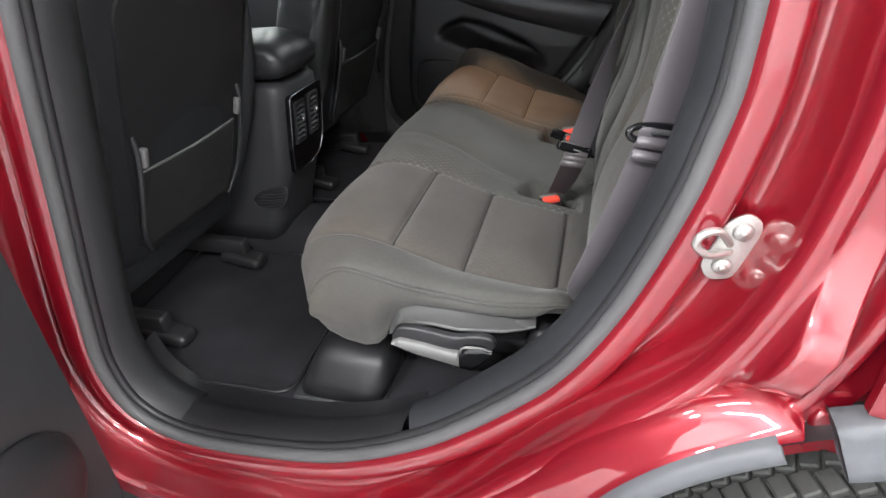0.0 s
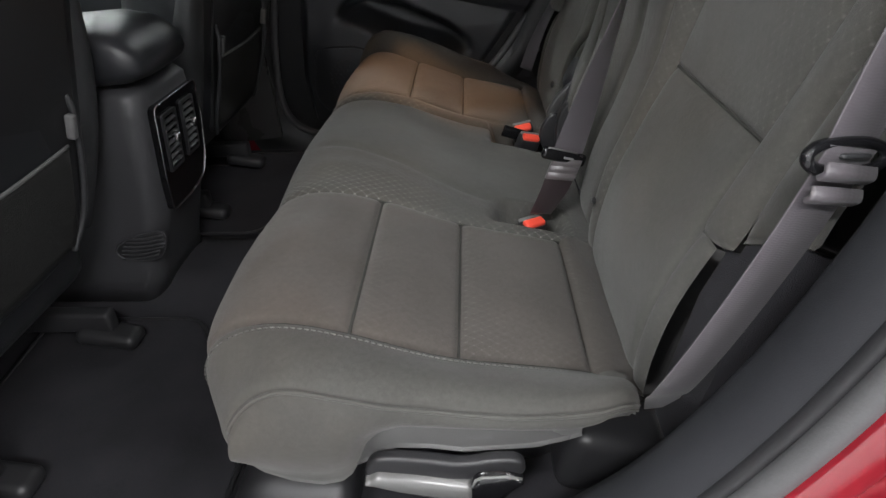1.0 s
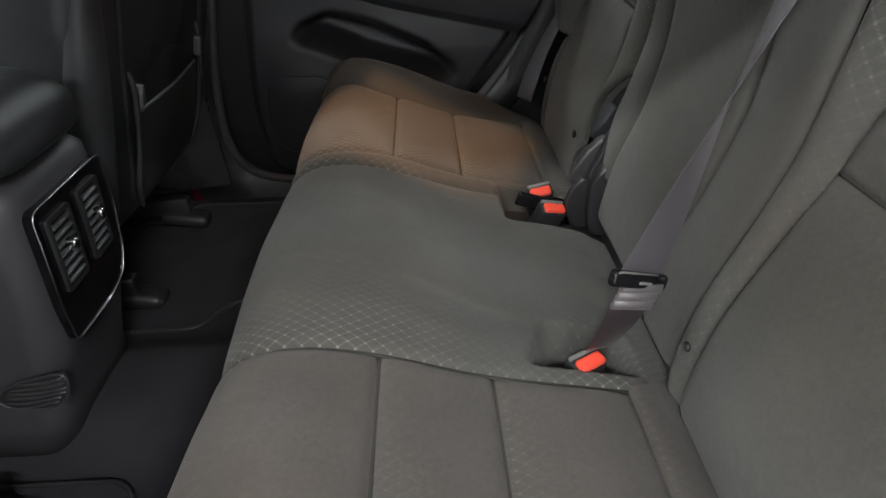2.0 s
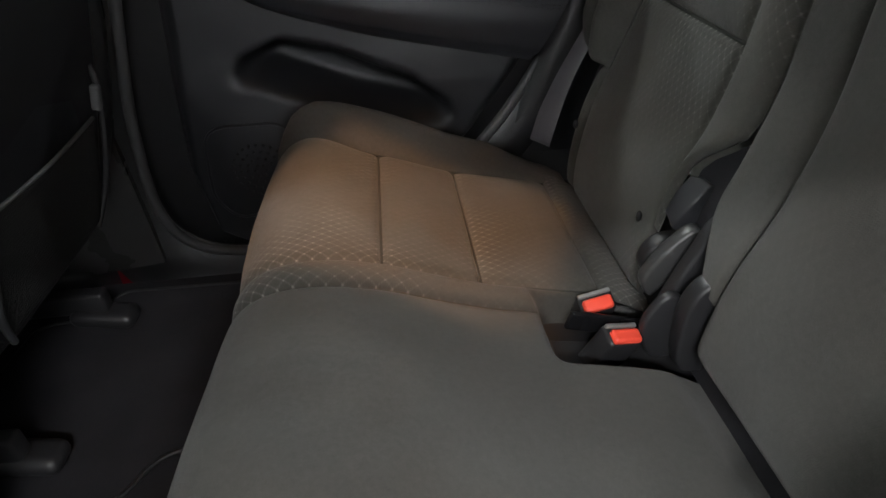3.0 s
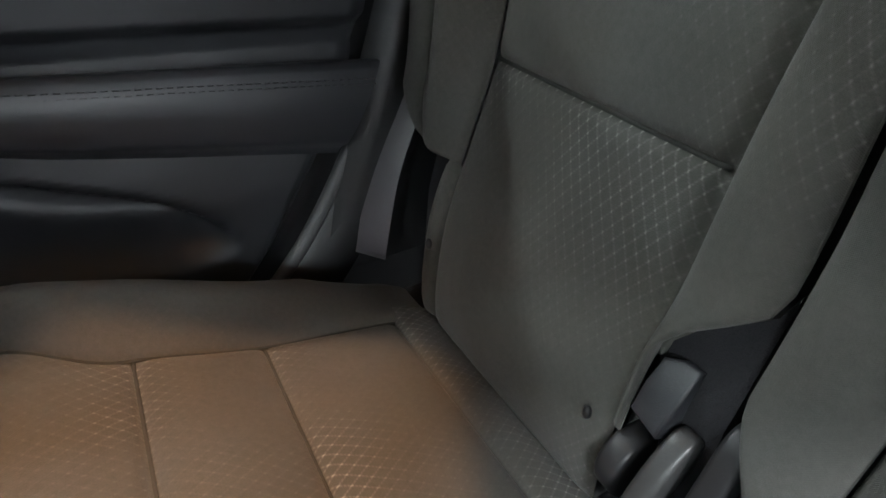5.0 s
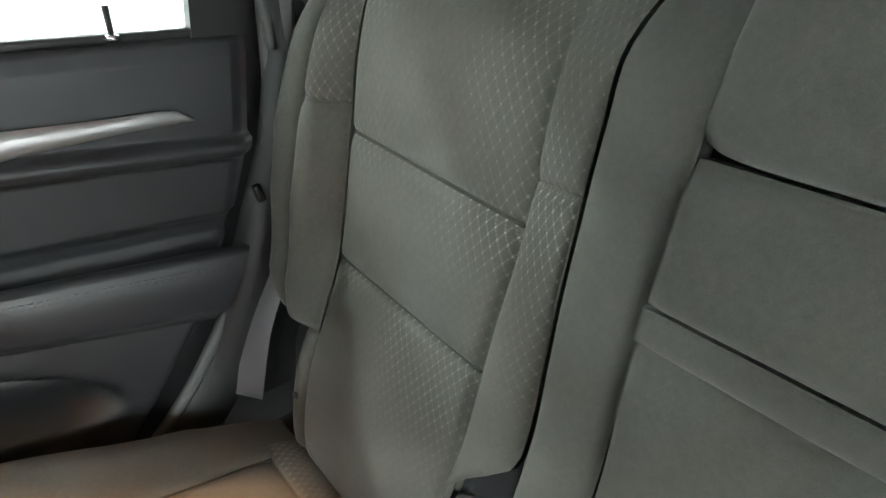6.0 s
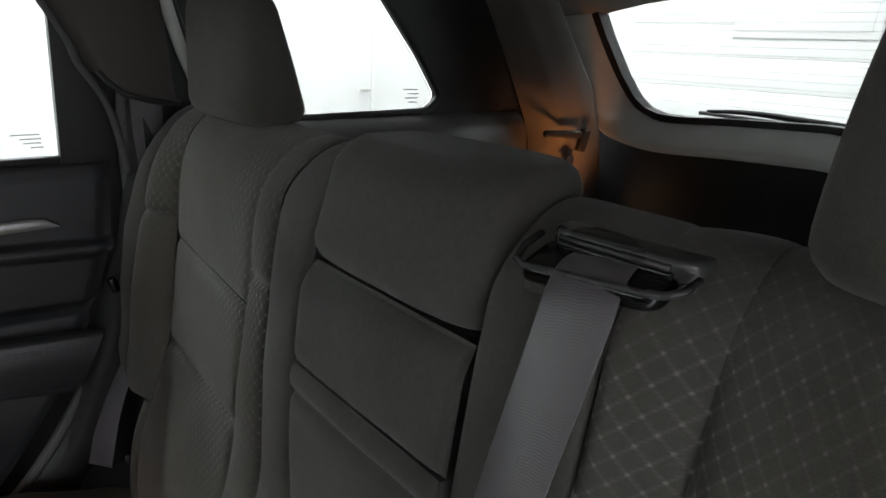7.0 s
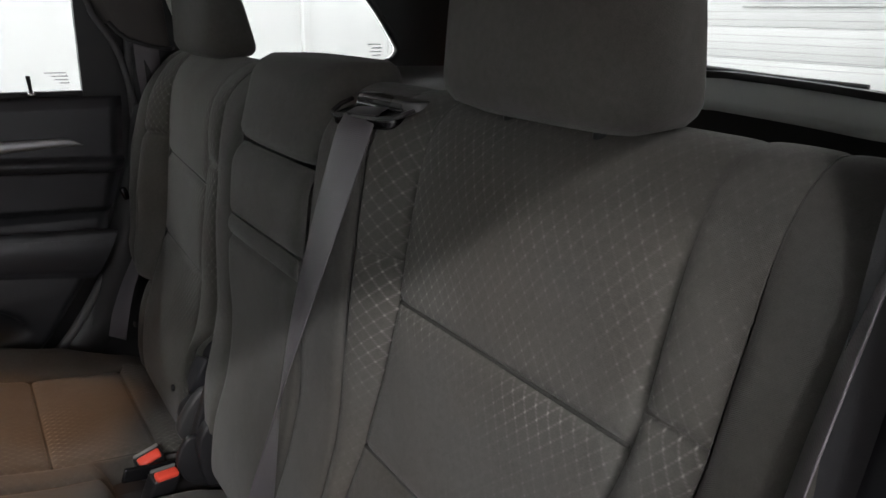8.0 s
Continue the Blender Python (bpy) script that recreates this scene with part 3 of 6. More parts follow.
# the red band between the jamb and the arch moulding
brow = curve_through([(-0.30, 0.486), (-0.16, 0.598), (-0.030, 0.728), (0.036, 0.812), (0.095, 0.872), (0.148, 0.921), (0.172, 0.940), (0.203, 0.956), (0.232, 0.964), (0.246, 0.958)], 8)
rows = []
for i, p in enumerate(brow):
    away = np.array(p) - WHEEL
    ang = math.atan2(away[1], away[0]) - 0.02 * smooth01(0.15, 0.25, p[0])
    low = WHEEL + 0.444 * np.array((math.cos(ang), math.sin(ang)))
    if low[0] < 0.02:
        low = np.array((p[0] + 0.03, p[1] - 0.055))
    drop = low - np.array(p)
    end = smooth01(0.236, 0.246, p[0])
    row = []
    for u, y in ((-0.10, -0.880), (-0.04, -0.894), (0.02, -0.902), (0.09, -0.907), (0.20, -0.913), (0.45, -0.921), (0.75, -0.930), (0.95, -0.936), (1.0, -0.945)):
        q = np.array(p) + drop * u
        row.append((q[0], y + 0.02 * end, q[1]))
    rows.append(row)
rows.append([(q[0] + 0.006, -0.885, q[2] - 0.003) for q in rows[-1]])
v, f = loft(rows, closed_loop=False)
mesh_part("arch_brow", v, f, M_RED, car, "glossy red wing edge over the wheel arch", closed=False)
inner_arc = [(WHEEL[0] + 0.398 * math.cos(a), WHEEL[1] + 0.398 * math.sin(a)) for a in np.linspace(radians(88), radians(128), 10)]
part("inner_wing", plate([(0.44, 1.04), (0.250, 1.02), (0.205, 0.95)] + inner_arc[::-1], [], lambda a, b: (a, -0.884, b), (0, 0.01, 0)), M_RED, car, smooth=False)
corner_arc = [(WHEEL[0] + 0.381 * math.cos(a), WHEEL[1] + 0.381 * math.sin(a)) for a in np.linspace(radians(111), radians(124), 6)]
part("wing_corner", plate([(0.232, 0.962), (0.300, 0.975), (0.312, 0.93)] + corner_arc, [], lambda a, b: (a, -0.904, b), (0, 0.008, 0)), M_RED, car, smooth=False)
part("arch_corner", prism([(a, -0.893, b) for a, b in ((0.273, 0.955), (0.301, 0.948), (0.306, 0.898), (0.284, 0.904), (0.268, 0.903), (0.268, 0.940))], (0.003, -0.018, 0.001), 0.004, 3), M_RED, car, "red folded corner behind the arch")
full = [math.radians(a) for a in range(-20, 206, 5)]
loops = [[(WHEEL[0] + r * math.cos(a), y, WHEEL[1] + r * math.sin(a)) for a in full] for r, y in ((0.425, -0.93), (0.425, -0.62), (0.10, -0.62))]
v, f = loft(loops, closed_loop=False)
mesh_part("wheel_house", v, f, M_BLACK, car, closed=False)

tread = [(-0.115, 0.300), (-0.128, 0.335), (-0.122, 0.366), (-0.100, 0.380), (0.0, 0.384), (0.100, 0.380), (0.122, 0.366), (0.128, 0.335), (0.115, 0.300)]
loops = [[(r * math.cos(a), y, r * math.sin(a)) for y, r in tread] for a in (2 * math.pi * k / 72 for k in range(73))]
v, f = loft(loops, closed_loop=False)
wheel = mesh_part("wheel", v, f, M_TYRE, car, "black road tyre under the red arch", closed=False)
wheel.matrix_basis = Matrix.Translation((WHEEL[0], -0.862, WHEEL[1] - 0.014)) @ Matrix.Diagonal((0.965, 1.0, 0.965, 1.0))
block = rbox(0.0205, 0.031, 0.012, 0.002, 1)
block_mesh = bpy.data.meshes.new("tread_block")
block.to_mesh(block_mesh)
block.free()
block_mesh.materials.append(M_TYRE)
for k in range(100):
    for row, (yy, rr) in enumerate(((-0.100, 0.383), (-0.066, 0.386), (-0.033, 0.388))):
        a = 2 * math.pi * (k + 0.5 * (row % 2)) / 100
        ob = new("tread_block", block_mesh)
        ob.parent = wheel
        ob.matrix_basis = Matrix.Translation((rr * math.cos(a), yy, rr * math.sin(a))) @ pose(0, 0, 0, 0, 90 - math.degrees(a), 0) @ pose(0, 0, 0, 0, 0, 14 * (1 if row % 2 else -1))
rim = bmesh.new()
bmesh.ops.create_cone(rim, cap_ends=True, segments=40, radius1=0.30, radius2=0.27, depth=0.2, matrix=Matrix.Rotation(radians(90), 4, "X"))
part("rim", rim, M_STEEL, wheel)

# striker on the jamb
striker = thing("door_striker", "zinc plated door striker plate with two bolts on the red jamb", "latch")
tilt = math.atan2(0.043, 0.013)
up, fore = Vector((math.cos(tilt), 0, math.sin(tilt))), Vector((math.sin(tilt), 0, -math.cos(tilt)))
base = Vector((0.183, -0.8165, 1.082))
outline = rounded([(-0.044, -0.006), (-0.030, -0.020), (0.026, -0.018), (0.043, -0.004), (0.038, 0.014), (0.012, 0.021), (-0.034, 0.017)], 0.010)
part("plate", prism([base + up * a + fore * b for a, b in outline], (0, -0.006, 0), 0.0018), M_STEEL, striker)
for a in (-0.022, 0.022):
    bolt = bmesh.new()
    bmesh.ops.create_cone(bolt, cap_ends=True, segments=24, radius1=0.0105, radius2=0.0085, depth=0.005, matrix=Matrix.Translation(base + up * a + Vector((0, -0.0085, 0))) @ Matrix.Rotation(radians(90), 4, "X"))
    bmesh.ops.create_cone(bolt, cap_ends=True, segments=6, radius1=0.0045, radius2=0.0045, depth=0.003, matrix=Matrix.Translation(base + up * a + Vector((0, -0.0115, 0))) @ Matrix.Rotation(radians(90), 4, "X"))
    part("bolt", bolt, M_STEEL, striker)
hoop = curve_through([base + up * 0.004 - fore * 0.004 + Vector((0, -0.004, 0)), base + up * 0.020 - fore * 0.026 + Vector((0, -0.020, 0)), base + up * 0.014 - fore * 0.041 + Vector((0, -0.026, 0)),
                      base + up * 0.000 - fore * 0.041 + Vector((0, -0.026, 0)), base - up * 0.008 - fore * 0.022 + Vector((0, -0.020, 0)), base - up * 0.004 + Vector((0, -0.004, 0))], 8)
v, f = tube(hoop, 0.0044, 10)
mesh_part("hoop", v, f, M_STEEL, striker)

# outer panels that close the car
arch_line = [(WHEEL[0] + 0.45 * math.cos(math.radians(a)), WHEEL[1] + 0.45 * math.sin(math.radians(a))) for a in range(12, 108, 5)]
quarter_loop = [(0.335, 1.40), (1.46, 1.43), (1.60, 1.15), (1.60, 0.66), (0.90, 0.60)] + arch_line + [(0.300, 0.985), (0.302, 1.06), (0.322, 1.25)]
for side, y in ((-1, -0.936), (1, 0.936)):
    part("quarter_panel", plate(quarter_loop if side < 0 else [(-0.1, 1.28), (1.46, 1.34), (1.60, 1.15), (1.60, 0.66), (0.90, 0.60)] + arch_line + [(0.0, 0.7)], [], lambda a, b, y=y: (a, y, b), (0, -0.012 * side, 0)), M_RED, car, "glossy red rear wing", smooth=False)
    part("sill_cladding", rbox(1.75, 0.10, 0.10, 0.02, m=Matrix.Translation((-0.85, side * 0.90, 0.36))), M_CLAD, car)
    part("front_side_panel", rbox(1.05, 0.16, 0.88, 0.03, m=Matrix.Translation((-1.36, side * 0.86, 0.87))), M_RED, car, "red front door seen from behind")
    part("door_top_rail", rbox(1.05, 0.04, 0.05, 0.012, m=Matrix.Translation((-1.36, side * 0.72, 1.78))), M_PLASTIC, car)
    part("centre_pillar", rbox(0.11, 0.06, 0.62, 0.015, m=pose(-0.78, side * 0.775, 1.52, 10 * side, 8, 0)), M_TRIM, car)
roof_rows = []
for x in np.linspace(-1.15, 1.36, 14):
    drop = 0.05 * ((x + 0.1) / 1.3) ** 2
    roof_rows.append([(x, y, 1.905 - drop - 0.06 * (abs(y) / 0.64) ** 3) for y in np.linspace(-0.66, 0.66, 15)])
v, f = loft(roof_rows, closed_loop=False)
mesh_part("roof", v, f, M_RED, car, "red roof panel", closed=False)
v, f = loft([[(x, y, z - 0.075) for x, y, z in row] for row in roof_rows], closed_loop=False)
mesh_part("headliner", v, f, M_HEADLINER, car, "pale felt headliner", closed=False)
for side in (-1, 1):
    part("roof_rail", rbox(2.5, 0.10, 0.12, 0.03, m=Matrix.Translation((0.10, side * 0.68, 1.80))), M_RED, car)
    part("glass_run", rbox(2.4, 0.02, 0.03, 0.006, m=Matrix.Translation((0.05, side * 0.715, 1.745))), M_BLACK, car)
dome = bmesh.new()
bmesh.ops.create_cone(dome, cap_ends=True, segments=32, radius1=0.028, radius2=0.035, depth=0.012, matrix=Matrix.Translation((-0.33, 0.33, 1.812)))
part("reading_lamp_lens", dome, M_LENS, car, "warm glowing reading lamp lens")
# its housing, whose slot trims the beam
turned = lambda a, b: (-0.327 + 0.93 * a + 0.36 * b, 0.332 - 0.36 * a + 0.93 * b, 1.738)
part("reading_lamp_housing", plate([tuple(q) for q in rounded([(-0.06, -0.045), (0.06, -0.045), (0.06, 0.045), (-0.06, 0.045)], 0.012)], [[tuple(q) for q in rounded([(-0.0128, -0.0098), (0.0130, -0.0098), (0.0130, 0.0128), (-0.0128, 0.0128)], 0.005)]], turned, (0, 0, 0.006)), M_BLACK, car, "black reading lamp housing", smooth=False)
part("reading_lamp_shroud", plate([tuple(q) for q in rounded([(-0.06, -0.045), (0.06, -0.045), (0.06, 0.045), (-0.06, 0.045)], 0.012)], [[tuple(q) for q in rounded([(-0.055, -0.040), (0.055, -0.040), (0.055, 0.040), (-0.055, 0.040)], 0.010)]], lambda a, b: (*turned(a, b)[:2], 1.744), (0, 0, 0.105)), M_BLACK, car, smooth=False)
part("dashboard", rbox(0.35, 1.5, 0.45, 0.08, m=Matrix.Translation((-1.80, 0, 1.0))), M_PLASTIC, car)
for side in (-1, 1):
    part("front_door_trim", rbox(0.98, 0.03, 0.82, 0.02, m=Matrix.Translation((-1.40, side * 0.745, 0.97))), M_DOORPL, car, "dark front door lining")
    part("wheelhouse_trim", rbox(0.52, 0.12, 0.42, 0.05, m=Matrix.Translation((0.40, side * 0.635, 0.80))), M_CARPET, car, "black carpeted wheel house")
for side in (-1, 1):
    part("sill_trim", rbox(1.00, 0.16, 0.16, 0.02, m=Matrix.Translation((-1.41, side * 0.765, 0.535))), M_BLACK, car)
part("bulkhead", rbox(0.05, 1.7, 0.8, 0.01, m=Matrix.Translation((-1.92, 0, 0.8))), M_BLACK, car)

# floor
rows = []
for x in np.linspace(-1.9, 0.25, 40):
    row = []
    for y in np.linspace(-0.71, 0.71, 48):
        z = 0.563 + 0.05 * math.exp(-((y / 0.13) ** 4)) + 0.010 * smooth01(0.60, 0.71, abs(y)) + 0.16 * smooth01(-0.30, 0.05, x) + 0.12 * smooth01(-1.3, -1.8, x)
        z -= 0.035 * smooth01(-0.640, -0.675, y) * smooth01(-0.80, -0.74, x)
        row.append((x, y, z + 0.002 * noise.noise((x * 9, y * 9, 0))))
    rows.append(row)
v, f = loft(rows, closed_loop=False)
mesh_part("floor_carpet", v, f, M_CARPET, car, "black moulded floor carpet", closed=False)
part("cargo_floor", rbox(1.05, 1.15, 0.04, 0.01, m=Matrix.Translation((0.86, 0, 0.86))), M_CARPET, car, "dark carpeted cargo floor")


def floor_mat(side):
    mat_thing = thing("floor_mat", "black carpet floor mat with a bound edge in the footwell", "mat", "rear floor mats")
    loop = rounded([(-1.02, 0.17 * side), (-0.70, 0.17 * side), (-0.66, 0.25 * side), (-0.515, 0.28 * side), (-0.505, 0.665 * side), (-0.86, 0.672 * side), (-0.88, 0.60 * side), (-0.99, 0.59 * side)], 0.035, 6)
    high = lambda y: 0.566 + 0.05 * math.exp(-((y / 0.13) ** 4)) + 0.010 * smooth01(0.60, 0.71, abs(y))
    bm = plate([tuple(q) for q in loop], [], lambda a, b: (a, b, high(b)), (0, 0, 0.007))
    part("carpet_sheet", bm, M_MAT, mat_thing, smooth=False)
    v, f = tube([(q[0], q[1], high(q[1]) + 0.006) for q in loop], 0.0042, 8, closed=True)
    mesh_part("binding", v, f, M_BLACK, mat_thing)
    return mat_thing


floor_mat(-1)
floor_mat(1)

# moulded cover of the seat anchorage by the sill
cover = thing("seat_anchor_cover", "black moulded plastic cover on the footwell floor under the seat", "cover")
sections = []
for z, dx, dy in ((0.565, 0.092, 0.085), (0.60, 0.088, 0.080), (0.640, 0.078, 0.070), (0.658, 0.066, 0.060), (0.666, 0.045, 0.042), (0.668, 0.01, 0.01)):
    sections.append((-0.405 + 0.25 * (z - 0.565), -0.575 + 0.18 * (z - 0.565), z, dx, dy))
soft_block("shell", sections, M_BLACK, cover, power=5)
part("foot_flange", rbox(0.188, 0.174, 0.012, 0.005, 3, m=Matrix.Translation((-0.405, -0.575, 0.567))), M_PLASTIC, cover)
screw = bmesh.new()
bmesh.ops.create_cone(screw, cap_ends=True, segments=16, radius1=0.008, radius2=0.006, depth=0.006, matrix=Matrix.Translation((-0.325, -0.505, 0.575)))
part("screw", screw, M_STEEL, cover)


# ---- rear seats ----
CUSHION = Profile([(0.085, 0.772), (0.045, 0.795), (0.0, 0.815), (-0.163, 0.852), (-0.288, 0.896), (-0.375, 0.912), (-0.440, 0.897), (-0.474, 0.855), (-0.470, 0.80), (-0.440, 0.748), (-0.385, 0.722), (-0.30, 0.715)], flip=-1)
BACK = Profile([(0.045, 0.795), (0.047, 0.86), (0.064, 0.95), (0.098, 1.04), (0.126, 1.115), (0.145, 1.20), (0.160, 1.30), (0.176, 1.40), (0.193, 1.455), (0.222, 1.490), (0.262, 1.503), (0.305, 1.490), (0.325, 1.45)], flip=1)
CX = lambda x: CUSHION.where(0, x)
BZ = lambda z: BACK.where(1, z)
C_END = CUSHION.length - 0.02
NOSE = CX(-0.472) + 0.075


def cushion_warp(q, s, y):
    """Rounded outer ends of the cushion, and the wells in which the buckles lie."""
    a = smooth01(0.50, 0.68, abs(y))
    if q[0] < -0.28:
        q[0] += (0.055 if y < 0 else 0.012) * a * a * smooth01(-0.28, -0.45, q[0])
    if y < -0.575:
        q[2] += float(np.interp(q[0], (-0.46, -0.41, -0.372, -0.31, -0.25, -0.18, -0.10, -0.06, -0.03, 0.0), (-0.034, -0.020, -0.010, 0.0, 0.005, 0.022, 0.034, 0.045, 0.055, 0.062))) * smooth01(0.575, 0.66, -y)
    if y > 0.45:
        x = q[0]
        q[2] += float(np.interp(x, (-0.48, -0.44, -0.40, -0.31, -0.21, -0.09, 0.0), (0.0, 0.030, 0.040, 0.038, 0.034, 0.022, -0.012))) * smooth01(0.56, 0.625, y) * (1 - 0.45 * smooth01(0.645, 0.672, y))
        q[1] += 0.075 * smooth01(-0.30, -0.43, x) * float(np.interp(y, (0.45, 0.565, 0.668), (0.0, 1.0, 0.15)))
    if y < -0.56:
        q[1] += 0.020 * smooth01(-0.055, 0.032, q[0]) ** 2 * smooth01(0.56, 0.668, -y)
    if y < 0:
        q[1] += 0.020 * smooth01(-0.25, 0.0, q[0]) * smooth01(0.40, 0.575, -y) * (1 - smooth01(0.60, 0.66, -y))
    well = smooth01(-0.110, -0.094, q[0] - 0.35 * (y + 0.20)) * smooth01(-0.234, -0.218, y) * (1 - smooth01(-0.172, -0.150, y)) * (1 - smooth01(0.0, 0.03, q[0]))
    q[2] -= 0.046 * well
    roll = smooth01(-0.44, -0.40, q[0]) * (1 - smooth01(-0.13, -0.10, q[0])) if q[2] > 0.8 else 0.0
    crease = -0.172 - 0.29 * (q[0] + 0.103)
    q[2] += roll * (0.005 * math.exp(-(((y - 0.5 * (crease - 0.253)) / 0.025) ** 2)) - 0.004 * math.exp(-(((y - crease) / 0.010) ** 2)))
    notch = smooth01(-0.108, -0.074, q[0]) * smooth01(0.098, 0.126, y) * (1 - smooth01(0.225, 0.245, y))
    q[2] -= 0.085 * notch
    return q


def flare(q, y):
    """The panels widen towards the shoulders."""
    k = smooth01(1.08, 1.32, q[2])
    if y < 0:
        q[1] += k * float(np.interp(y, (-0.70, -0.548, -0.275, -0.236), (-0.030, -0.040, -0.020, 0.0)))
    else:
        q[1] += k * float(np.interp(y, (0.175, 0.252, 0.552), (0.0, -0.026, 0.0)))
    return q


def proud(q, y, a, b):
    """Bolsters and armrest stand out from the inserts, more so higher up; a: where they are flush, b: where they stand out fully."""
    q[0] -= 0.029 * smooth01(0.98, 1.26, q[2]) * smooth01(a, b, y) * (1 - 0.5 * smooth01(1.44, 1.50, q[2]))
    return q


def in_left(q, s, y):
    return flare(proud(q, -y, 0.277, 0.228), y)


def in_right(q, s, y):
    q = flare(proud(q, 1.0, 0.0, 0.5), y)
    q[1] = 0.252 - (0.252 - q[1]) * (0.08 + 0.92 * smooth01(0.985, 1.065, q[2]))
    return q


def band_right(q, s, y):
    """The band beside the armrest narrows at its foot and leaves room for the hinge."""
    q = proud(q, 1.0, 0.0, 0.5)
    q[1] = 0.100 + (q[1] - 0.100) * (0.4 + 0.6 * smooth01(0.90, 1.00, q[2]))
    return q


def all_proud(q, s, y):
    return proud(q, 1.0, 0.0, 0.5)


def armrest_warp(q, s, y):
    """The folded armrest stands a little further out than the bands beside it."""
    q = all_proud(q, s, y)
    q[0] -= 0.010 * smooth01(1.00, 1.28, q[2]) * (1 - smooth01(1.37, 1.41, q[2]))
    return q


def insert_warp(q, s, y):
    """The single seat's insert comes forward towards the armrest."""
    if y > 0:
        q[0] -= 0.028 * smooth01(1.00, 1.24, q[2]) * (1 - 0.5 * smooth01(1.44, 1.50, q[2])) * min(1.0, max(0.0, (0.552 - y) / 0.30))
    return flare(q, y)


def back_warp(q, s, y):
    """The backrest's flanks fall away towards the doors."""
    a = smooth01(0.640, 0.705, abs(y))
    foot = smooth01(1.11, 1.00, q[2]) * smooth01(0.545, 0.665, abs(y))
    q[0] += 0.022 * foot
    q[2] += 0.050 * foot * foot
    q[2] -= 0.035 * a * a * smooth01(1.30, 1.48, q[2])
    q[0] += 0.060 * a * a
    return flare(q, y)


def wing_warp(q, s, y):
    """The outer bolster of the single seat stands forward and outward, most of all above its foot."""
    out = float(np.interp(q[2], (1.00, 1.08, 1.20, 1.30, 1.385, 1.46, 1.50), (0.008, 0.030, 0.038, 0.032, 0.020, 0.006, 0.0)))
    q[0] += 0.055 * smooth01(0.648, 0.684, y) ** 2 - out * smooth01(0.550, 0.605, y)
    q[1] += 0.25 * out * smooth01(0.58, 0.66, y)
    foot = smooth01(1.10, 1.015, q[2])
    q[2] += 0.045 * foot * smooth01(0.60, 0.69, y) ** 2 - 0.030 * smooth01(0.63, 0.69, y) ** 2 * smooth01(1.30, 1.48, q[2])
    q[1] -= 0.018 * foot * foot * smooth01(0.58, 0.68, y)
    return flare(q, y)


def cushion_panels(seat, y_in, y_out, side):
    lo, hi = min(y_in, y_out), max(y_in, y_out)
    first, last = (M_FADE, M_FADE_BACK) if side > 0 else (M_FAINT, M_FAINT)
    pad("cushion_panel", CUSHION, CX(0.0), CX(-0.163), lo, hi, first, seat, "dark grey cloth panel with a light lattice", puff=0.010, warp=cushion_warp)
    pad("cushion_panel", CUSHION, CX(-0.163), CX(-0.288), lo, hi, first, seat, puff=0.010, warp=cushion_warp)
    pad("cushion_panel", CUSHION, CX(-0.288), NOSE, lo, hi, last, seat, puff=0.010, warp=cushion_warp)


def back_panels(seat, y0, y1, low, high):
    pad("backrest_panel", BACK, BZ(0.798), BZ(low), y0, y1, M_FADE_TOP if y0 > 0 else M_CLOTH, seat, "dark grey cloth panel with a light lattice at its top", puff=0.008, warp=insert_warp)
    pad("backrest_panel", BACK, BZ(low), BZ(high), y0, y1, M_FADE_TOP, seat, puff=0.007, warp=insert_warp)
    pad("backrest_panel", BACK, BZ(high), BACK.length - 0.02, y0, y1, M_LATTICE_TOP, seat, "cloth panel with a light diamond lattice", puff=0.007, ns=34, warp=insert_warp)


def head_restraint(seat, cx, cy, label):
    rows = []
    for k in range(25):
        t = k / 24
        z = 1.498 + 0.186 * t
        end = math.sqrt(max(0.0, 1 - max(0.0, 1 - 6.5 * t) ** 2)) * math.sqrt(max(0.0, 1 - max(0.0, 1 - 4.5 * (1 - t)) ** 2))
        front = cx - 0.052 + 0.010 * t + 0.030 * (1 - end)
        back = cx + 0.066 - 0.050 * t - 0.034 * (1 - end)
        rows.append(((front + back) / 2, cy, z, (back - front) / 2, (0.117 - 0.022 * t * t) * (0.72 + 0.28 * end)))
    head = soft_block("headrest", rows, M_BOLSTER, seat, label, power=3.4, n=72)
    for dy in (-0.05, 0.05):
        v, f = tube([(cx, cy + dy, 1.47), (cx + 0.002, cy + dy, 1.54)], 0.006, 12)
        mesh_part("post", v, f, M_BLACK, head)
        part("guide_sleeve", rbox(0.03, 0.035, 0.014, 0.005, m=Matrix.Translation((cx - 0.002, cy + dy, 1.504))), M_BLACK, head)
    return head


def shell(seat, y0, y1):
    rows = []
    for z, x0, x1 in ((0.78, 0.07, 0.15), (0.95, 0.09, 0.19), (1.2, 0.165, 0.27), (1.40, 0.20, 0.315), (1.455, 0.225, 0.315), (1.475, 0.25, 0.305)):
        rows.append([(x0, y0, z), (x0, y1, z), (x1, y1, z), (x1, y0, z)])
    v, f = loft(rows)
    mesh_part("back_shell", v, f, M_CARPET, seat, "black carpeted back of the seat", smooth=False)


def seam(seat, prof, line, warp=None, depth=0.0086):
    """Dark thread line in the groove between two panels; line: (length along the profile, y) points."""
    pts = []
    for s, y in curve_through(line, 24):
        (x, z), (nx, nz) = prof.at(s), prof.normal(s)
        q = np.array([x - nx * depth, y, z - nz * depth])
        pts.append(warp(q, s, y) if warp else q)
    v, f = tube(pts, 0.0024, 6)
    mesh_part("seam", v, f, M_SEAM, seat)


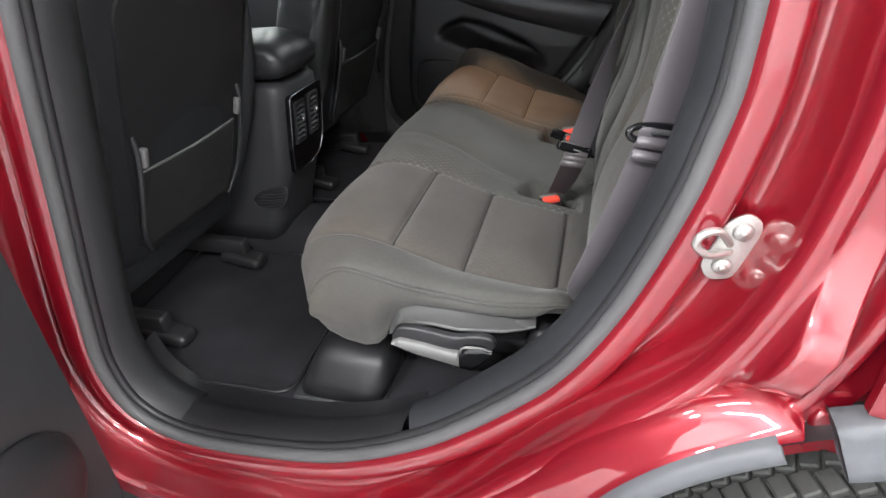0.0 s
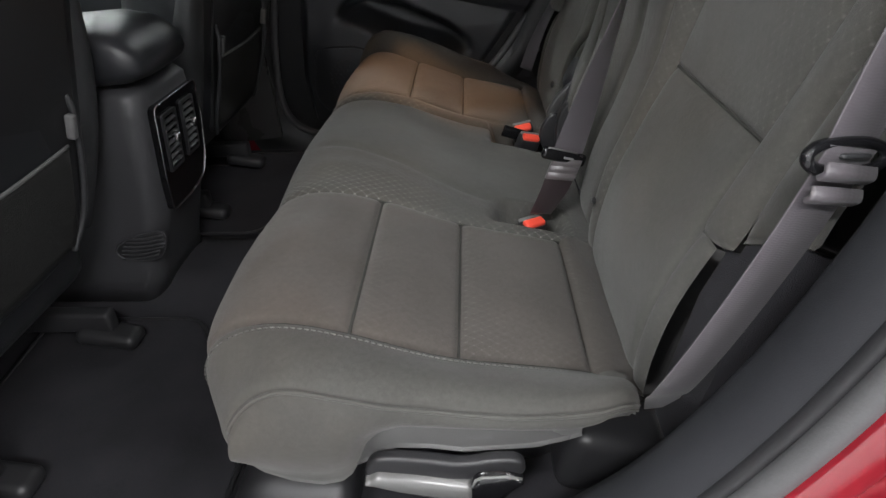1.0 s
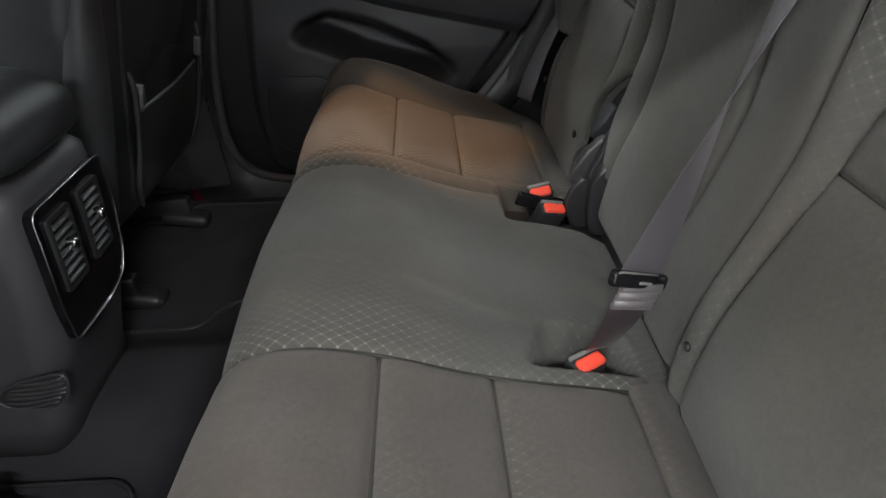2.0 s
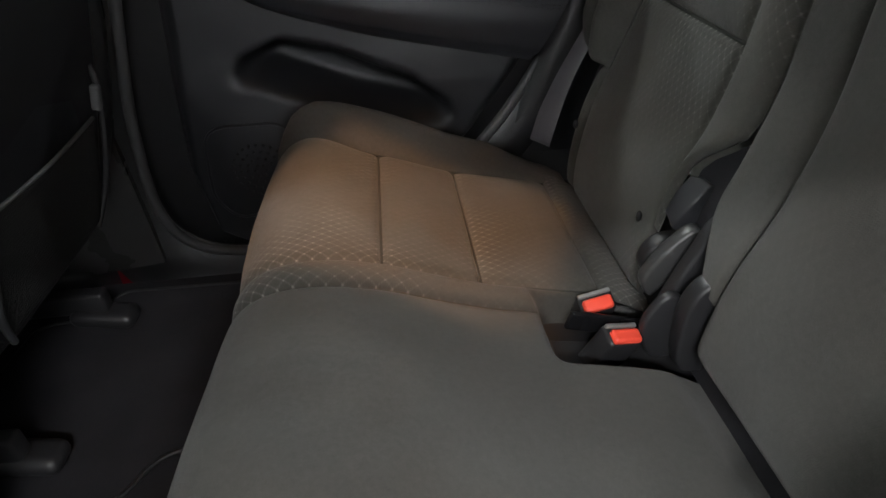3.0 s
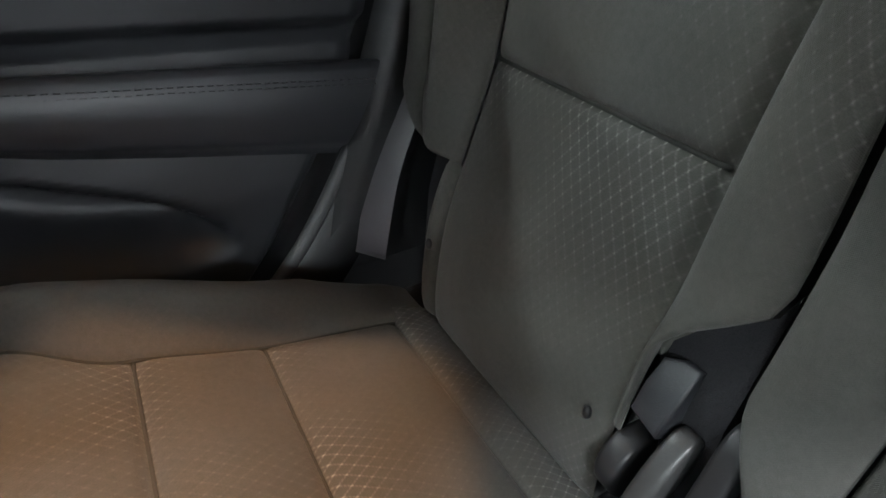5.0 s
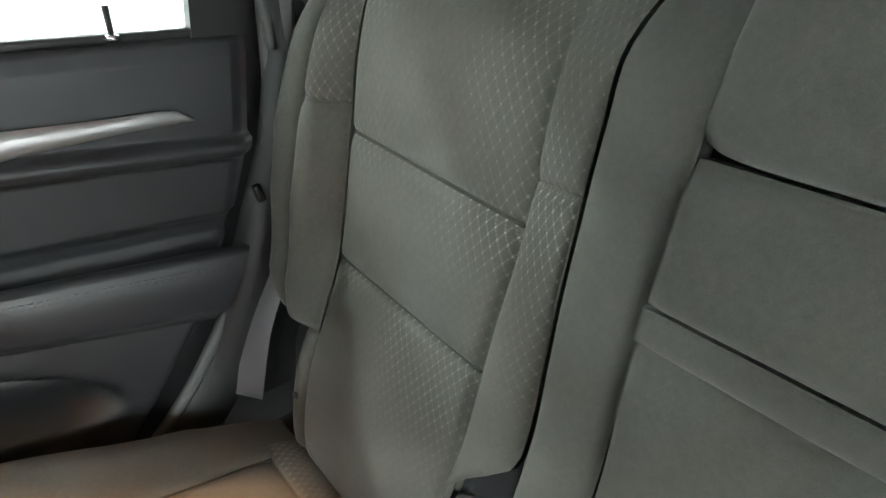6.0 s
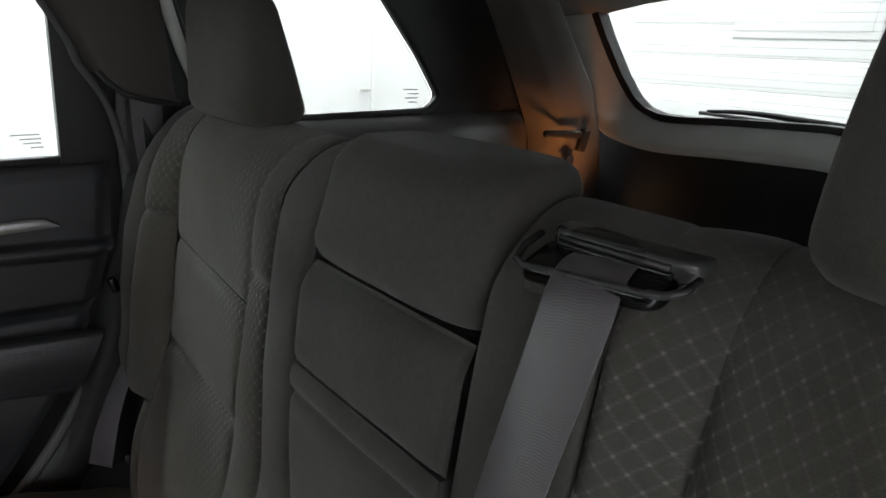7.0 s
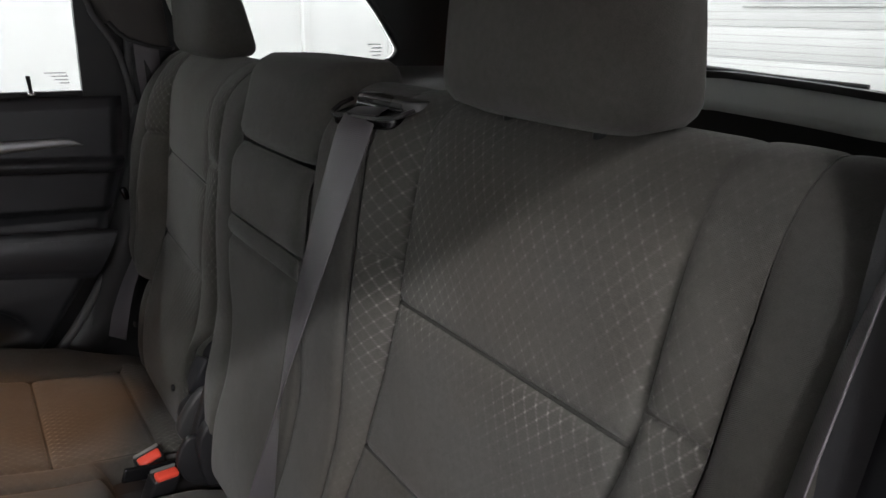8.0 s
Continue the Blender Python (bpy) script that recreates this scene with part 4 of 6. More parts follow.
def topstitch(seat, prof, s0, s1, y, y0, y1, puff, warp):
    pts = []
    for s in np.linspace(s0 + 0.012, s1 - 0.03, 90):
        (x, z), (nx, nz) = prof.at(s), prof.normal(s)
        h = puff * math.sin(math.pi * (s - s0) / (s1 - s0)) * math.sin(math.pi * (y - y0) / (y1 - y0)) + 0.0006
        pts.append(warp(np.array([x + nx * h, y, z + nz * h]), s, y))
    stitches(pts, M_STITCH, seat, 0.005, 0.0025, 0.0008, "topstitching")


# the wide part: the left place and the middle one
bench = thing("rear_bench_seat", "dark grey cloth rear bench with folding middle armrest", "car seat", "rear seats")
cushion_panels(bench, -0.253, -0.575, -1)
pad("cushion_rear_strip", CUSHION, 0.0, CX(0.0), -0.585, -0.215, M_FAINT, bench, puff=0.004, warp=cushion_warp)
pad("cushion_bolster", CUSHION, CX(0.032), NOSE - 0.030, -0.668, -0.575, M_BOLSTER, bench, ns=50, puff=0.010, warp=cushion_warp)
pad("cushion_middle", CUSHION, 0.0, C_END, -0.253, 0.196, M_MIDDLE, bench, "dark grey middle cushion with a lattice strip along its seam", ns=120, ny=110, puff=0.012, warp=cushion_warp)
pad("cushion_front", CUSHION, NOSE, C_END, -0.575, -0.253, M_BOLSTER, bench, puff=0.003, warp=cushion_warp)


def side_wall(seat, sign):
    """The cloth side of the cushion, deep at its front and cut away over the lever."""
    line = []
    for k in range(70):
        low_end = CX(-0.472) + (0.002 if sign < 0 else 0.045)
        q_s = low_end + ((CX(0.028) if sign < 0 else 0.03) - low_end) * k / 69
        (x, z), (nx, nz) = CUSHION.at(q_s), CUSHION.normal(q_s)
        line.append(cushion_warp(np.array([x - nx * 0.010, sign * 0.667, z - nz * 0.010]), q_s, sign * 0.667))
    low_x = (-0.430, -0.427, -0.420, -0.407, -0.393, -0.360, -0.325, -0.301, -0.286, -0.276, -0.266, -0.250, -0.225, -0.160, -0.091, -0.047, -0.018, 0.0)
    low_z = (0.850, 0.825, 0.797, 0.769, 0.752, 0.735, 0.729, 0.736, 0.752, 0.778, 0.806, 0.823, 0.832, 0.830, 0.829, 0.830, 0.839, 0.852)
    rows, weave = [], []
    for q in line:
        xb = max(q[0], -0.430 + 0.35 * (q[0] + 0.436))
        zb = min(float(np.interp(xb, low_x, low_z)), q[2] - 0.012)
        row = []
        for j in range(14):
            u = j / 13
            out = 0.668 + (0.016 - 0.012 * smooth01(-0.30, -0.25, q[0])) * math.sin(math.pi * min(1.0, 1.15 * u)) - 0.010 * u**4 - (0.018 * smooth01(-0.055, 0.032, q[0]) ** 2 if sign < 0 else 0.0)
            row.append((q[0] + (xb - q[0]) * u, sign * out, q[2] + (zb - q[2]) * u))
            weave.append((row[-1][0], row[-1][2]))
        for inward, up in ((0.008, -0.003), (0.022, -0.003), (0.06, 0.004)):
            row.append((xb + 0.4 * inward * smooth01(-0.38, -0.42, xb), sign * (0.658 - inward), zb + up))
            weave.append((xb, zb - inward))
        rows.append(row)
    v, f = loft(rows, closed_loop=False)
    mesh_part("cushion_side", v, f, M_BOLSTER, seat, "grey cloth cushion side", uvs={"weave": weave, "panel": weave}, closed=False)
    v, f = tube([(q[0], q[1] + sign * 0.003, q[2] - 0.001) for q in line], 0.0026, 8)
    mesh_part("piping", v, f, M_BOLSTER, seat)


side_wall(bench, -1)
part("seat_base", rbox(0.40, 1.10, 0.11, 0.02, m=pose(-0.17, -0.03, 0.735, 0, 8, 0)), M_BLACK, bench, "black seat frame")
part("side_bracket", rbox(0.12, 0.09, 0.10, 0.02, m=pose(0.015, -0.600, 0.735, 0, 14, 0)), M_BLACK, bench, "black plastic seat bracket")
# moulded shield that bulges out over the lever, and the lever itself
rows = []
for x, top, low in ((-0.284, 0.757, 0.748), (-0.278, 0.772, 0.752), (-0.266, 0.795, 0.760), (-0.252, 0.812, 0.776), (-0.235, 0.822, 0.783), (-0.20, 0.830, 0.785), (-0.16, 0.830, 0.780), (-0.115, 0.829, 0.784), (-0.08, 0.828, 0.786), (-0.048, 0.822, 0.795), (-0.028, 0.812, 0.803)):
    bulge = 0.010 * math.sin(math.pi * smooth01(-0.29, -0.02, x)) ** 0.5
    row = []
    for u in np.linspace(0, 1, 10):
        row.append((x, -0.640 - bulge * (0.45 + 0.55 * math.sin(math.pi * min(1, 0.25 + 0.65 * u))), top + 0.012 * (1 - u) + (low - top) * u))
    row += [(x, -0.645 - bulge * 0.5, low + 0.001), (x, -0.632, low + 0.004)]
    rows.append(row)
v, f = loft(rows, closed_loop=False)
mesh_part("side_shield", v, f, M_SHIELD, bench, "gloss black shield under the cushion side, greyed for reflected light", closed=False)
lever_loop = curve_through([(-0.271, 0.757), (-0.263, 0.780), (-0.242, 0.787), (-0.20, 0.784), (-0.162, 0.779), (-0.126, 0.786), (-0.102, 0.786), (-0.091, 0.775), (-0.096, 0.760), (-0.135, 0.752), (-0.19, 0.750), (-0.25, 0.752)], 5, closed=True)
lever = part("release_lever", prism([(x, -0.650, z) for x, z in lever_loop], (0, -0.016, 0), 0.005, 3), M_BLACK, bench, "black fold lever with a lip greyed for reflected light")
# the long lip is greyed to paint its reflection, the grip stays black
for x0, x1, material, label in ((-0.270, -0.150, M_SHIELD, "black lip of the lever, greyed for reflected light"), (-0.150, -0.093, M_GLOSS, "black finger grip of the lever")):
    rows = []
    for x in np.linspace(x0, x1, 18):
        if x0 < -0.2:
            top = float(np.interp(x, (-0.270, -0.257, -0.217, -0.164, -0.150), (0.757, 0.766, 0.762, 0.752, 0.750)))
        else:
            top = float(np.interp(x, (-0.150, -0.145, -0.135, -0.111, -0.093), (0.756, 0.766, 0.769, 0.770, 0.764)))
        low = float(np.interp(x, (-0.270, -0.252, -0.227, -0.165, -0.150, -0.127, -0.112, -0.093), (0.754, 0.744, 0.735, 0.722, 0.719, 0.717, 0.732, 0.760)))
        rows.append([(x, -0.660, top), (x, -0.672, top - 0.001), (x, -0.676, 0.7 * top + 0.3 * low), (x, -0.677, 0.3 * top + 0.7 * low), (x, -0.674, low + 0.001), (x, -0.660, low)])
    v, f = loft(rows, closed_loop=False)
    f += [tuple(range(6)), tuple(range(len(v) - 6, len(v)))]
    mesh_part("lever_lip", v, f, material, lever, label, closed=False)
# pale tube that paints the glint along the top of the grip
v, f = tube([(-0.149, -0.674, 0.751), (-0.146, -0.675, 0.764), (-0.139, -0.675, 0.769), (-0.111, -0.674, 0.770), (-0.095, -0.673, 0.765)], 0.0018, 8)
mesh_part("edge_glint", v, f, M_GREYPL, lever, "pale line painting the glint on the grip")

for s_at in (CX(-0.163), CX(-0.288)):
    seam(bench, CUSHION, [(s_at, -0.572), (s_at, -0.256)], cushion_warp)
seam(bench, CUSHION, [(CX(0.0), -0.575), (NOSE, -0.575)], cushion_warp)
seam(bench, CUSHION, [(CX(0.0), -0.253), (NOSE, -0.253)], cushion_warp)
topstitch(bench, CUSHION, CX(0.0), NOSE - 0.012, -0.594, -0.668, -0.575, 0.010, cushion_warp)
for s_at in (BZ(1.106), BZ(1.291)):
    seam(bench, BACK, [(s_at, -0.545), (s_at, -0.278)], insert_warp)
back_panels(bench, -0.548, -0.275, 1.106, 1.291)
pad("backrest_bolster", BACK, BZ(0.798), BZ(1.335), -0.275, -0.236, M_FADE_TOP, bench, puff=0.006, warp=in_left)
pad("backrest_bolster", BACK, BZ(1.335), BACK.length - 0.02, -0.275, -0.236, M_LATTICE_TOP, bench, puff=0.006, warp=in_left)
pad("backrest_band", BACK, BZ(0.82), BACK.length - 0.02, -0.236, -0.138, M_BOLSTER, bench, "plain dark grey cloth band", ns=50, puff=0.004, warp=all_proud)
pad("backrest_bolster", BACK, BZ(1.01), BZ(1.322), -0.600, -0.548, M_FADE_TOP, bench, puff=0.005, lift=0.003, warp=back_warp, skirt=0.06)
pad("backrest_bolster", BACK, BZ(1.322), BACK.length - 0.02, -0.600, -0.548, M_LATTICE_TOP, bench, puff=0.005, lift=0.003, warp=back_warp)
pad("backrest_bolster", BACK, BZ(0.798), BZ(1.01), -0.580, -0.548, M_BOLSTER, bench, puff=0.003, skirt=0.06)
pad("backrest_side", BACK, BZ(1.02), BACK.length - 0.02, -0.668, -0.600, M_BOLSTER, bench, "plain dark grey cloth flank", ns=40, puff=0.008, warp=back_warp, skirt=0.06)
shell(bench, -0.66, 0.17)
head_restraint(bench, 0.226, -0.430, "dark grey cloth headrest")
# middle armrest, folded up, with its own headrest block
pad("armrest_panel", BACK, BZ(0.835), BZ(1.264), -0.1360, 0.0985, M_BOLSTER, bench, "plain dark grey folded armrest", ns=40, puff=0.006, groove=0.014, warp=armrest_warp)
pad("armrest_strap", BACK, BZ(1.264), BZ(1.293), -0.1360, 0.0985, M_BOLSTER, bench, ns=12, puff=0.004, groove=0.006, warp=armrest_warp)
pad("armrest_panel", BACK, BZ(1.293), BZ(1.402), -0.1360, 0.0985, M_BOLSTER, bench, ns=20, puff=0.006, groove=0.012, warp=armrest_warp)
pad("backrest_band", BACK, BZ(0.90), BACK.length - 0.02, 0.100, 0.174, M_BOLSTER, bench, ns=50, puff=0.006, warp=band_right)
rows = []
for k in range(17):
    t = k / 16
    z = 1.402 + 0.122 * t
    r = min(1, 6 * t, 5 * (1 - t)) ** 0.5
    rows.append((0.207 + 0.034 * t, -0.014, z, 0.070 * (0.68 + 0.32 * r), 0.129 * (0.90 + 0.10 * r) * (1 - 0.08 * t)))
soft_block("headrest", rows, M_BOLSTER, bench, "wide dark grey middle headrest block", power=4.2, n=56)
dot = bmesh.new()
bmesh.ops.create_uvsphere(dot, u_segments=14, v_segments=8, radius=0.006, matrix=Matrix.Translation((0.042, -0.272, 0.897)) @ Matrix.Diagonal((0.6, 1, 1, 1)))
part("anchor_button", dot, M_BLACK, bench)

# the narrow part: the right place
single = thing("rear_single_seat", "dark grey cloth single rear seat lit by a warm lamp", "car seat", "rear seats")
cushion_panels(single, 0.246, 0.565, 1)
pad("cushion_rear_strip", CUSHION, 0.0, CX(0.0), 0.235, 0.60, M_LATTICE, single, puff=0.004)
pad("cushion_bolster", CUSHION, 0.02, C_END, 0.565, 0.668, M_BOLSTER, single, ns=46, puff=0.010, warp=cushion_warp)
pad("cushion_bolster", CUSHION, 0.0, NOSE, 0.200, 0.246, M_FADE, single, ns=60, puff=0.006, warp=cushion_warp)
pad("cushion_front", CUSHION, NOSE, C_END, 0.200, 0.565, M_BOLSTER, single, puff=0.003, warp=cushion_warp)
side_wall(single, 1)
part("seat_base", rbox(0.40, 0.40, 0.11, 0.02, m=pose(-0.17, 0.42, 0.735, 0, 8, 0)), M_BLACK, single, "black seat frame")
for s_at in (CX(-0.163), CX(-0.288)):
    seam(single, CUSHION, [(s_at, 0.250), (s_at, 0.562)])
seam(single, CUSHION, [(CX(0.0), 0.565), (NOSE, 0.565)], cushion_warp)
seam(single, CUSHION, [(CX(0.0), 0.246), (NOSE, 0.246)], cushion_warp)
for s_at in (BZ(1.129), BZ(1.302)):
    seam(single, BACK, [(s_at, 0.255), (s_at, 0.549)], insert_warp)
back_panels(single, 0.252, 0.552, 1.129, 1.302)
pad("backrest_bolster", BACK, BZ(0.90), BZ(1.345), 0.180, 0.252, M_FADE_TOP, single, puff=0.008, warp=in_right)
pad("backrest_bolster", BACK, BZ(1.345), BACK.length - 0.02, 0.180, 0.252, M_LATTICE_TOP, single, puff=0.008, warp=in_right)
pad("backrest_bolster", BACK, BZ(1.015), BZ(1.335), 0.552, 0.620, M_CLOTH, single, puff=0.008, lift=0.006, warp=wing_warp)
pad("backrest_bolster", BACK, BZ(1.335), BACK.length - 0.02, 0.552, 0.620, M_LATTICE_TOP, single, puff=0.008, lift=0.006, warp=wing_warp)
pad("backrest_bolster", BACK, BZ(0.798), BZ(1.015), 0.552, 0.585, M_BOLSTER, single, puff=0.003)
pad("backrest_side", BACK, BZ(1.02), BACK.length - 0.02, 0.620, 0.684, M_BOLSTER, single, ns=40, puff=0.010, lift=0.004, warp=wing_warp)
shell(single, 0.18, 0.63)
head_restraint(single, 0.236, 0.434, "dark grey cloth headrest")
for y, z in ((0.547, 0.925), (0.268, 0.913)):
    dot = bmesh.new()
    bmesh.ops.create_uvsphere(dot, u_segments=12, v_segments=8, radius=0.006, matrix=Matrix.Translation((0.043, y, z)) @ Matrix.Diagonal((0.7, 0.7, 1.3, 1)))
    part("anchor_button", dot, M_BLACK, single)

# black hinge hardware between the two backrests
def hinge_plate(points, y0, y1, material, label=""):
    return part("hinge_cover", prism([(x, y0, z) for x, z in curve_through(points, 5, closed=True)], (0, y1 - y0, 0), 0.005, 3), material, bench, label)


part("hinge_cover", prism([(0.062, 0.243, 0.934), (0.070, 0.241, 0.962), (0.082, 0.238, 0.984), (0.090, 0.226, 0.987), (0.096, 0.211, 0.983), (0.078, 0.211, 0.960), (0.057, 0.212, 0.931)], (0.045, 0, -0.030), 0.003, 2), M_DOORPL, bench, "dark grey hinge cover")
knuckle = bmesh.new()
bmesh.ops.create_cone(knuckle, cap_ends=True, segments=36, radius1=0.036, radius2=0.036, depth=0.026, matrix=Matrix.Translation((0.074, 0.236, 0.868)) @ Matrix.Rotation(radians(90), 4, "X"))
bmesh.ops.bevel(knuckle, geom=[e for e in knuckle.edges if any(len(f.verts) > 4 for f in e.link_faces)], offset=0.006, segments=3, profile=0.5, affect="EDGES")
part("hinge_knuckle", knuckle, M_BLACK, bench, "rounded black hinge knuckle")
hinge_plate([(0.024, 0.868), (0.036, 0.896), (0.054, 0.920), (0.074, 0.937), (0.090, 0.931), (0.088, 0.906), (0.068, 0.884), (0.052, 0.860), (0.036, 0.845)], 0.188, 0.209, M_GUIDE, "glossy dark release lever")
hinge_plate([(0.030, 0.835), (0.046, 0.890), (0.062, 0.930), (0.074, 0.960), (0.090, 0.971), (0.104, 0.962), (0.094, 0.925), (0.074, 0.882), (0.060, 0.845), (0.048, 0.82)], 0.152, 0.174, M_BLACK, "black hinge arm")
hinge_plate([(0.036, 0.860), (0.040, 0.898), (0.056, 0.921), (0.078, 0.922), (0.096, 0.902), (0.104, 0.86), (0.09, 0.80), (0.045, 0.80)], 0.106, 0.132, M_BLACK, "rounded black hinge cap")
hinge_plate([(0.004, 0.842), (0.012, 0.872), (0.030, 0.892), (0.050, 0.880), (0.060, 0.845), (0.05, 0.80), (0.02, 0.80)], 0.132, 0.146, M_BLACK)
part("hinge_block", rbox(0.05, 0.150, 0.19, 0.012, 3, m=pose(0.122, 0.176, 0.878, 0, 12, 0)), M_BLACK, bench)
part("hinge_bracket", rbox(0.17, 0.008, 0.026, 0.003, m=pose(0.005, 0.172, 0.815, 0, 20, 6)), M_GLOSS, bench)
part("hinge_bracket", rbox(0.20, 0.05, 0.012, 0.003, m=pose(0.01, 0.165, 0.765, 0, 10, 0)), M_BLACK, bench)


# ---- seat belts and buckles ----
def belt_thing(label):
    return thing("seat_belt", label, "seat belt", "rear seat belts")


def tongue(parent, m, filled=True):
    """A latch plate with its belt slot and moulded grip."""
    if filled:
        ob = part("latch_plate", rbox(0.078, 0.012, 0.020, 0.0058, 4, m=m), M_GLOSS, parent, "oval black latch plate")
        # pale line along the upper edge of the plate
        v, f = tube([m @ Vector((-0.037, -0.003, 0.004)), m @ Vector((-0.030, -0.0045, 0.0092)), m @ Vector((0.020, -0.0045, 0.0098))], 0.0014, 8)
        mesh_part("plate_rim", v, f, M_GREYPL, ob, "pale rim of the latch plate")
        part("slot_bar", rbox(0.018, 0.003, 0.004, 0.001, m=m @ Matrix.Translation((0.006, -0.005, -0.001))), M_GREYPL, ob)
        return ob
    ring = [m @ Vector((0.0355 * math.copysign(abs(math.cos(a)) ** 0.8, math.cos(a)), 0, 0.0105 * math.sin(a))) for a in np.linspace(0, 2 * math.pi, 36, endpoint=False)]
    v, f = tube(ring, 0.0044, 10, closed=True)
    ob = mesh_part("latch_plate", v, f, M_GLOSS, parent, "oval black latch plate")
    part("slot_bar", rbox(0.026, 0.010, 0.0035, 0.0015, m=m @ Matrix.Translation((0.004, 0, 0.001))), M_PLASTIC, ob)
    return ob


middle_belt = belt_thing("grey middle seat belt buckled in, coming from the backrest top")
top_pts = [(0.200, -0.209, 1.483), (0.184, -0.211, 1.4825), (0.168, -0.213, 1.472), (0.152, -0.214, 1.437), (0.106, -0.208, 1.305), (0.073, -0.203, 1.20), (0.054, -0.202, 1.13), (0.035, -0.2015, 1.055), (0.019, -0.2015, 0.99), (0.006, -0.201, 0.940)]
v, f, uv = ribbon(top_pts, [(0.006, -0.0230, 0.002), (0.007, -0.0225, 0.002), (0.008, -0.0220, 0.002), (0.0075, -0.0222, 0.001), (0.000, -0.0234, 0.001), (-0.0085, -0.0218, 0.0), (-0.0145, -0.0184, 0.0), (-0.0205, -0.0115, 0.001), (-0.0230, -0.0045, 0.003), (-0.0234, 0.002, 0.003)])
mesh_part("webbing", v, f, M_BELT, middle_belt, "grey woven webbing", uvs=uv)
v, f, uv = ribbon([(0.008, -0.213, 0.948), (0.001, -0.212, 0.920), (-0.012, -0.211, 0.880), (-0.030, -0.208, 0.838)], [(0.0235, 0.001, -0.003), (0.0235, 0.002, -0.004), (0.022, 0.004, -0.006), (0.019, 0.009, -0.006)])
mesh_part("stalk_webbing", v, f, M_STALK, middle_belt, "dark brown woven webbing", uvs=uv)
for k in range(3):
    z, x = 0.936 - 0.0115 * k, 0.0045 - 0.0036 * k
    v, f, uv = ribbon([(x + 0.0015, -0.2155, z + 0.005), (x, -0.2175, z), (x - 0.0015, -0.2155, z - 0.005)], [(0.0235, 0.001, -0.003)] * 3, 0.007)
    mesh_part("fold", v, f, M_FOLD, middle_belt, uvs=uv)
tongue(middle_belt, pose(0.000, -0.215, 0.946, -10, 19, 14))

outer_belt = belt_thing("grey outer seat belt hanging beside the doorway")
v, f, uv = ribbon([(0.190, -0.690, 1.50), (0.150, -0.692, 1.38), (0.126, -0.694, 1.27), (0.108, -0.696, 1.165)], [(0.022, 0.008, -0.004)] * 4)
mesh_part("webbing", v, f, M_BELT, outer_belt, "grey woven webbing", uvs=uv)
v, f, uv = ribbon([(0.108, -0.700, 1.165), (0.086, -0.698, 1.08), (0.058, -0.694, 0.985), (0.040, -0.682, 0.915), (0.052, -0.640, 0.86), (0.070, -0.60, 0.80)], [(0.022, 0.008, -0.006)] * 6)
mesh_part("webbing", v, f, M_BELT, outer_belt, uvs=uv)
for k in range(2):
    z, x = 1.150 - 0.017 * k, 0.104 - 0.0037 * k
    v, f, uv = ribbon([(x + 0.0017, -0.708, z + 0.0055), (x, -0.7125, z), (x - 0.0017, -0.708, z - 0.0055)], [(0.0225, 0.008, -0.006)] * 3, 0.004)
    mesh_part("fold", v, f, M_BELT, outer_belt, uvs=uv)
tongue(outer_belt, pose(0.106, -0.700, 1.158, -14, 8, 18), filled=False)

right_belt = belt_thing("grey outer seat belt running down beside the far door")
v, f, uv = ribbon([(0.176, 0.672, 1.530), (0.178, 0.690, 1.45), (0.182, 0.700, 1.37), (0.170, 0.707, 1.20), (0.112, 0.706, 1.06), (0.060, 0.702, 0.95), (0.022, 0.690, 0.83)], [(0.0235, -0.006, -0.003)] * 3 + [(0.019, -0.014, -0.002), (0.014, -0.019, -0.002), (0.014, -0.019, -0.002), (0.015, -0.018, -0.002)])
mesh_part("webbing", v, f, M_BELT, right_belt, "grey woven webbing", uvs=uv)

part("belt_stop", rbox(0.014, 0.010, 0.030, 0.004, 3, m=pose(0.092, 0.700, 1.182, 0, -14, 0)), M_GLOSS, right_belt, "glossy black belt stop")


def buckle(place, turn, label):
    b = thing("seat_belt_buckle", label, "buckle", "seat belt buckles")
    b.matrix_world = Matrix.Translation(place) @ turn
    body = part("housing", rbox(0.030, 0.046, 0.075, 0.006, m=Matrix.Translation((0, 0, -0.042))), M_BLACK, b)
    part("button", rbox(0.018, 0.038, 0.011, 0.0045, 4, m=Matrix.Translation((-0.005, 0, -0.0030))), M_BUTTON, b, "bright red release button")
    part("rim", rbox(0.006, 0.042, 0.006, 0.002, m=Matrix.Translation((0.010, 0, -0.004))), M_GREYPL, b)
    return b


buckle((-0.043, -0.216, 0.831), pose(0, 0, 0, 0, -12, 118), "black buckle with a red button in a cushion well")
buckle((-0.028, 0.196, 0.842), pose(0, 0, 0, -12, -30, 100), "upright black buckle with a red button by the hinge")
buckle((-0.014, 0.136, 0.842), pose(0, 0, 0, 14, -18, 96), "low black buckle with a red button by the hinge")

# belt outlet on the backrest's shoulder
outlet = thing("belt_guide", "black plastic belt outlet on top of the backrest", "belt guide")
lid_loop = rounded([(0.194, -0.170), (0.199, -0.258), (0.212, -0.270), (0.240, -0.268), (0.246, -0.244), (0.240, -0.180), (0.228, -0.164), (0.203, -0.162)], 0.008)
part("lid", prism([(a, b, 1.466) for a, b in lid_loop], (-0.002, 0, 0.029), 0.004, 3), M_GUIDE, outlet, "satin dark plastic lid")
tray_loop = rounded([(0.163, -0.162), (0.177, -0.256), (0.205, -0.260), (0.205, -0.160)], 0.012)
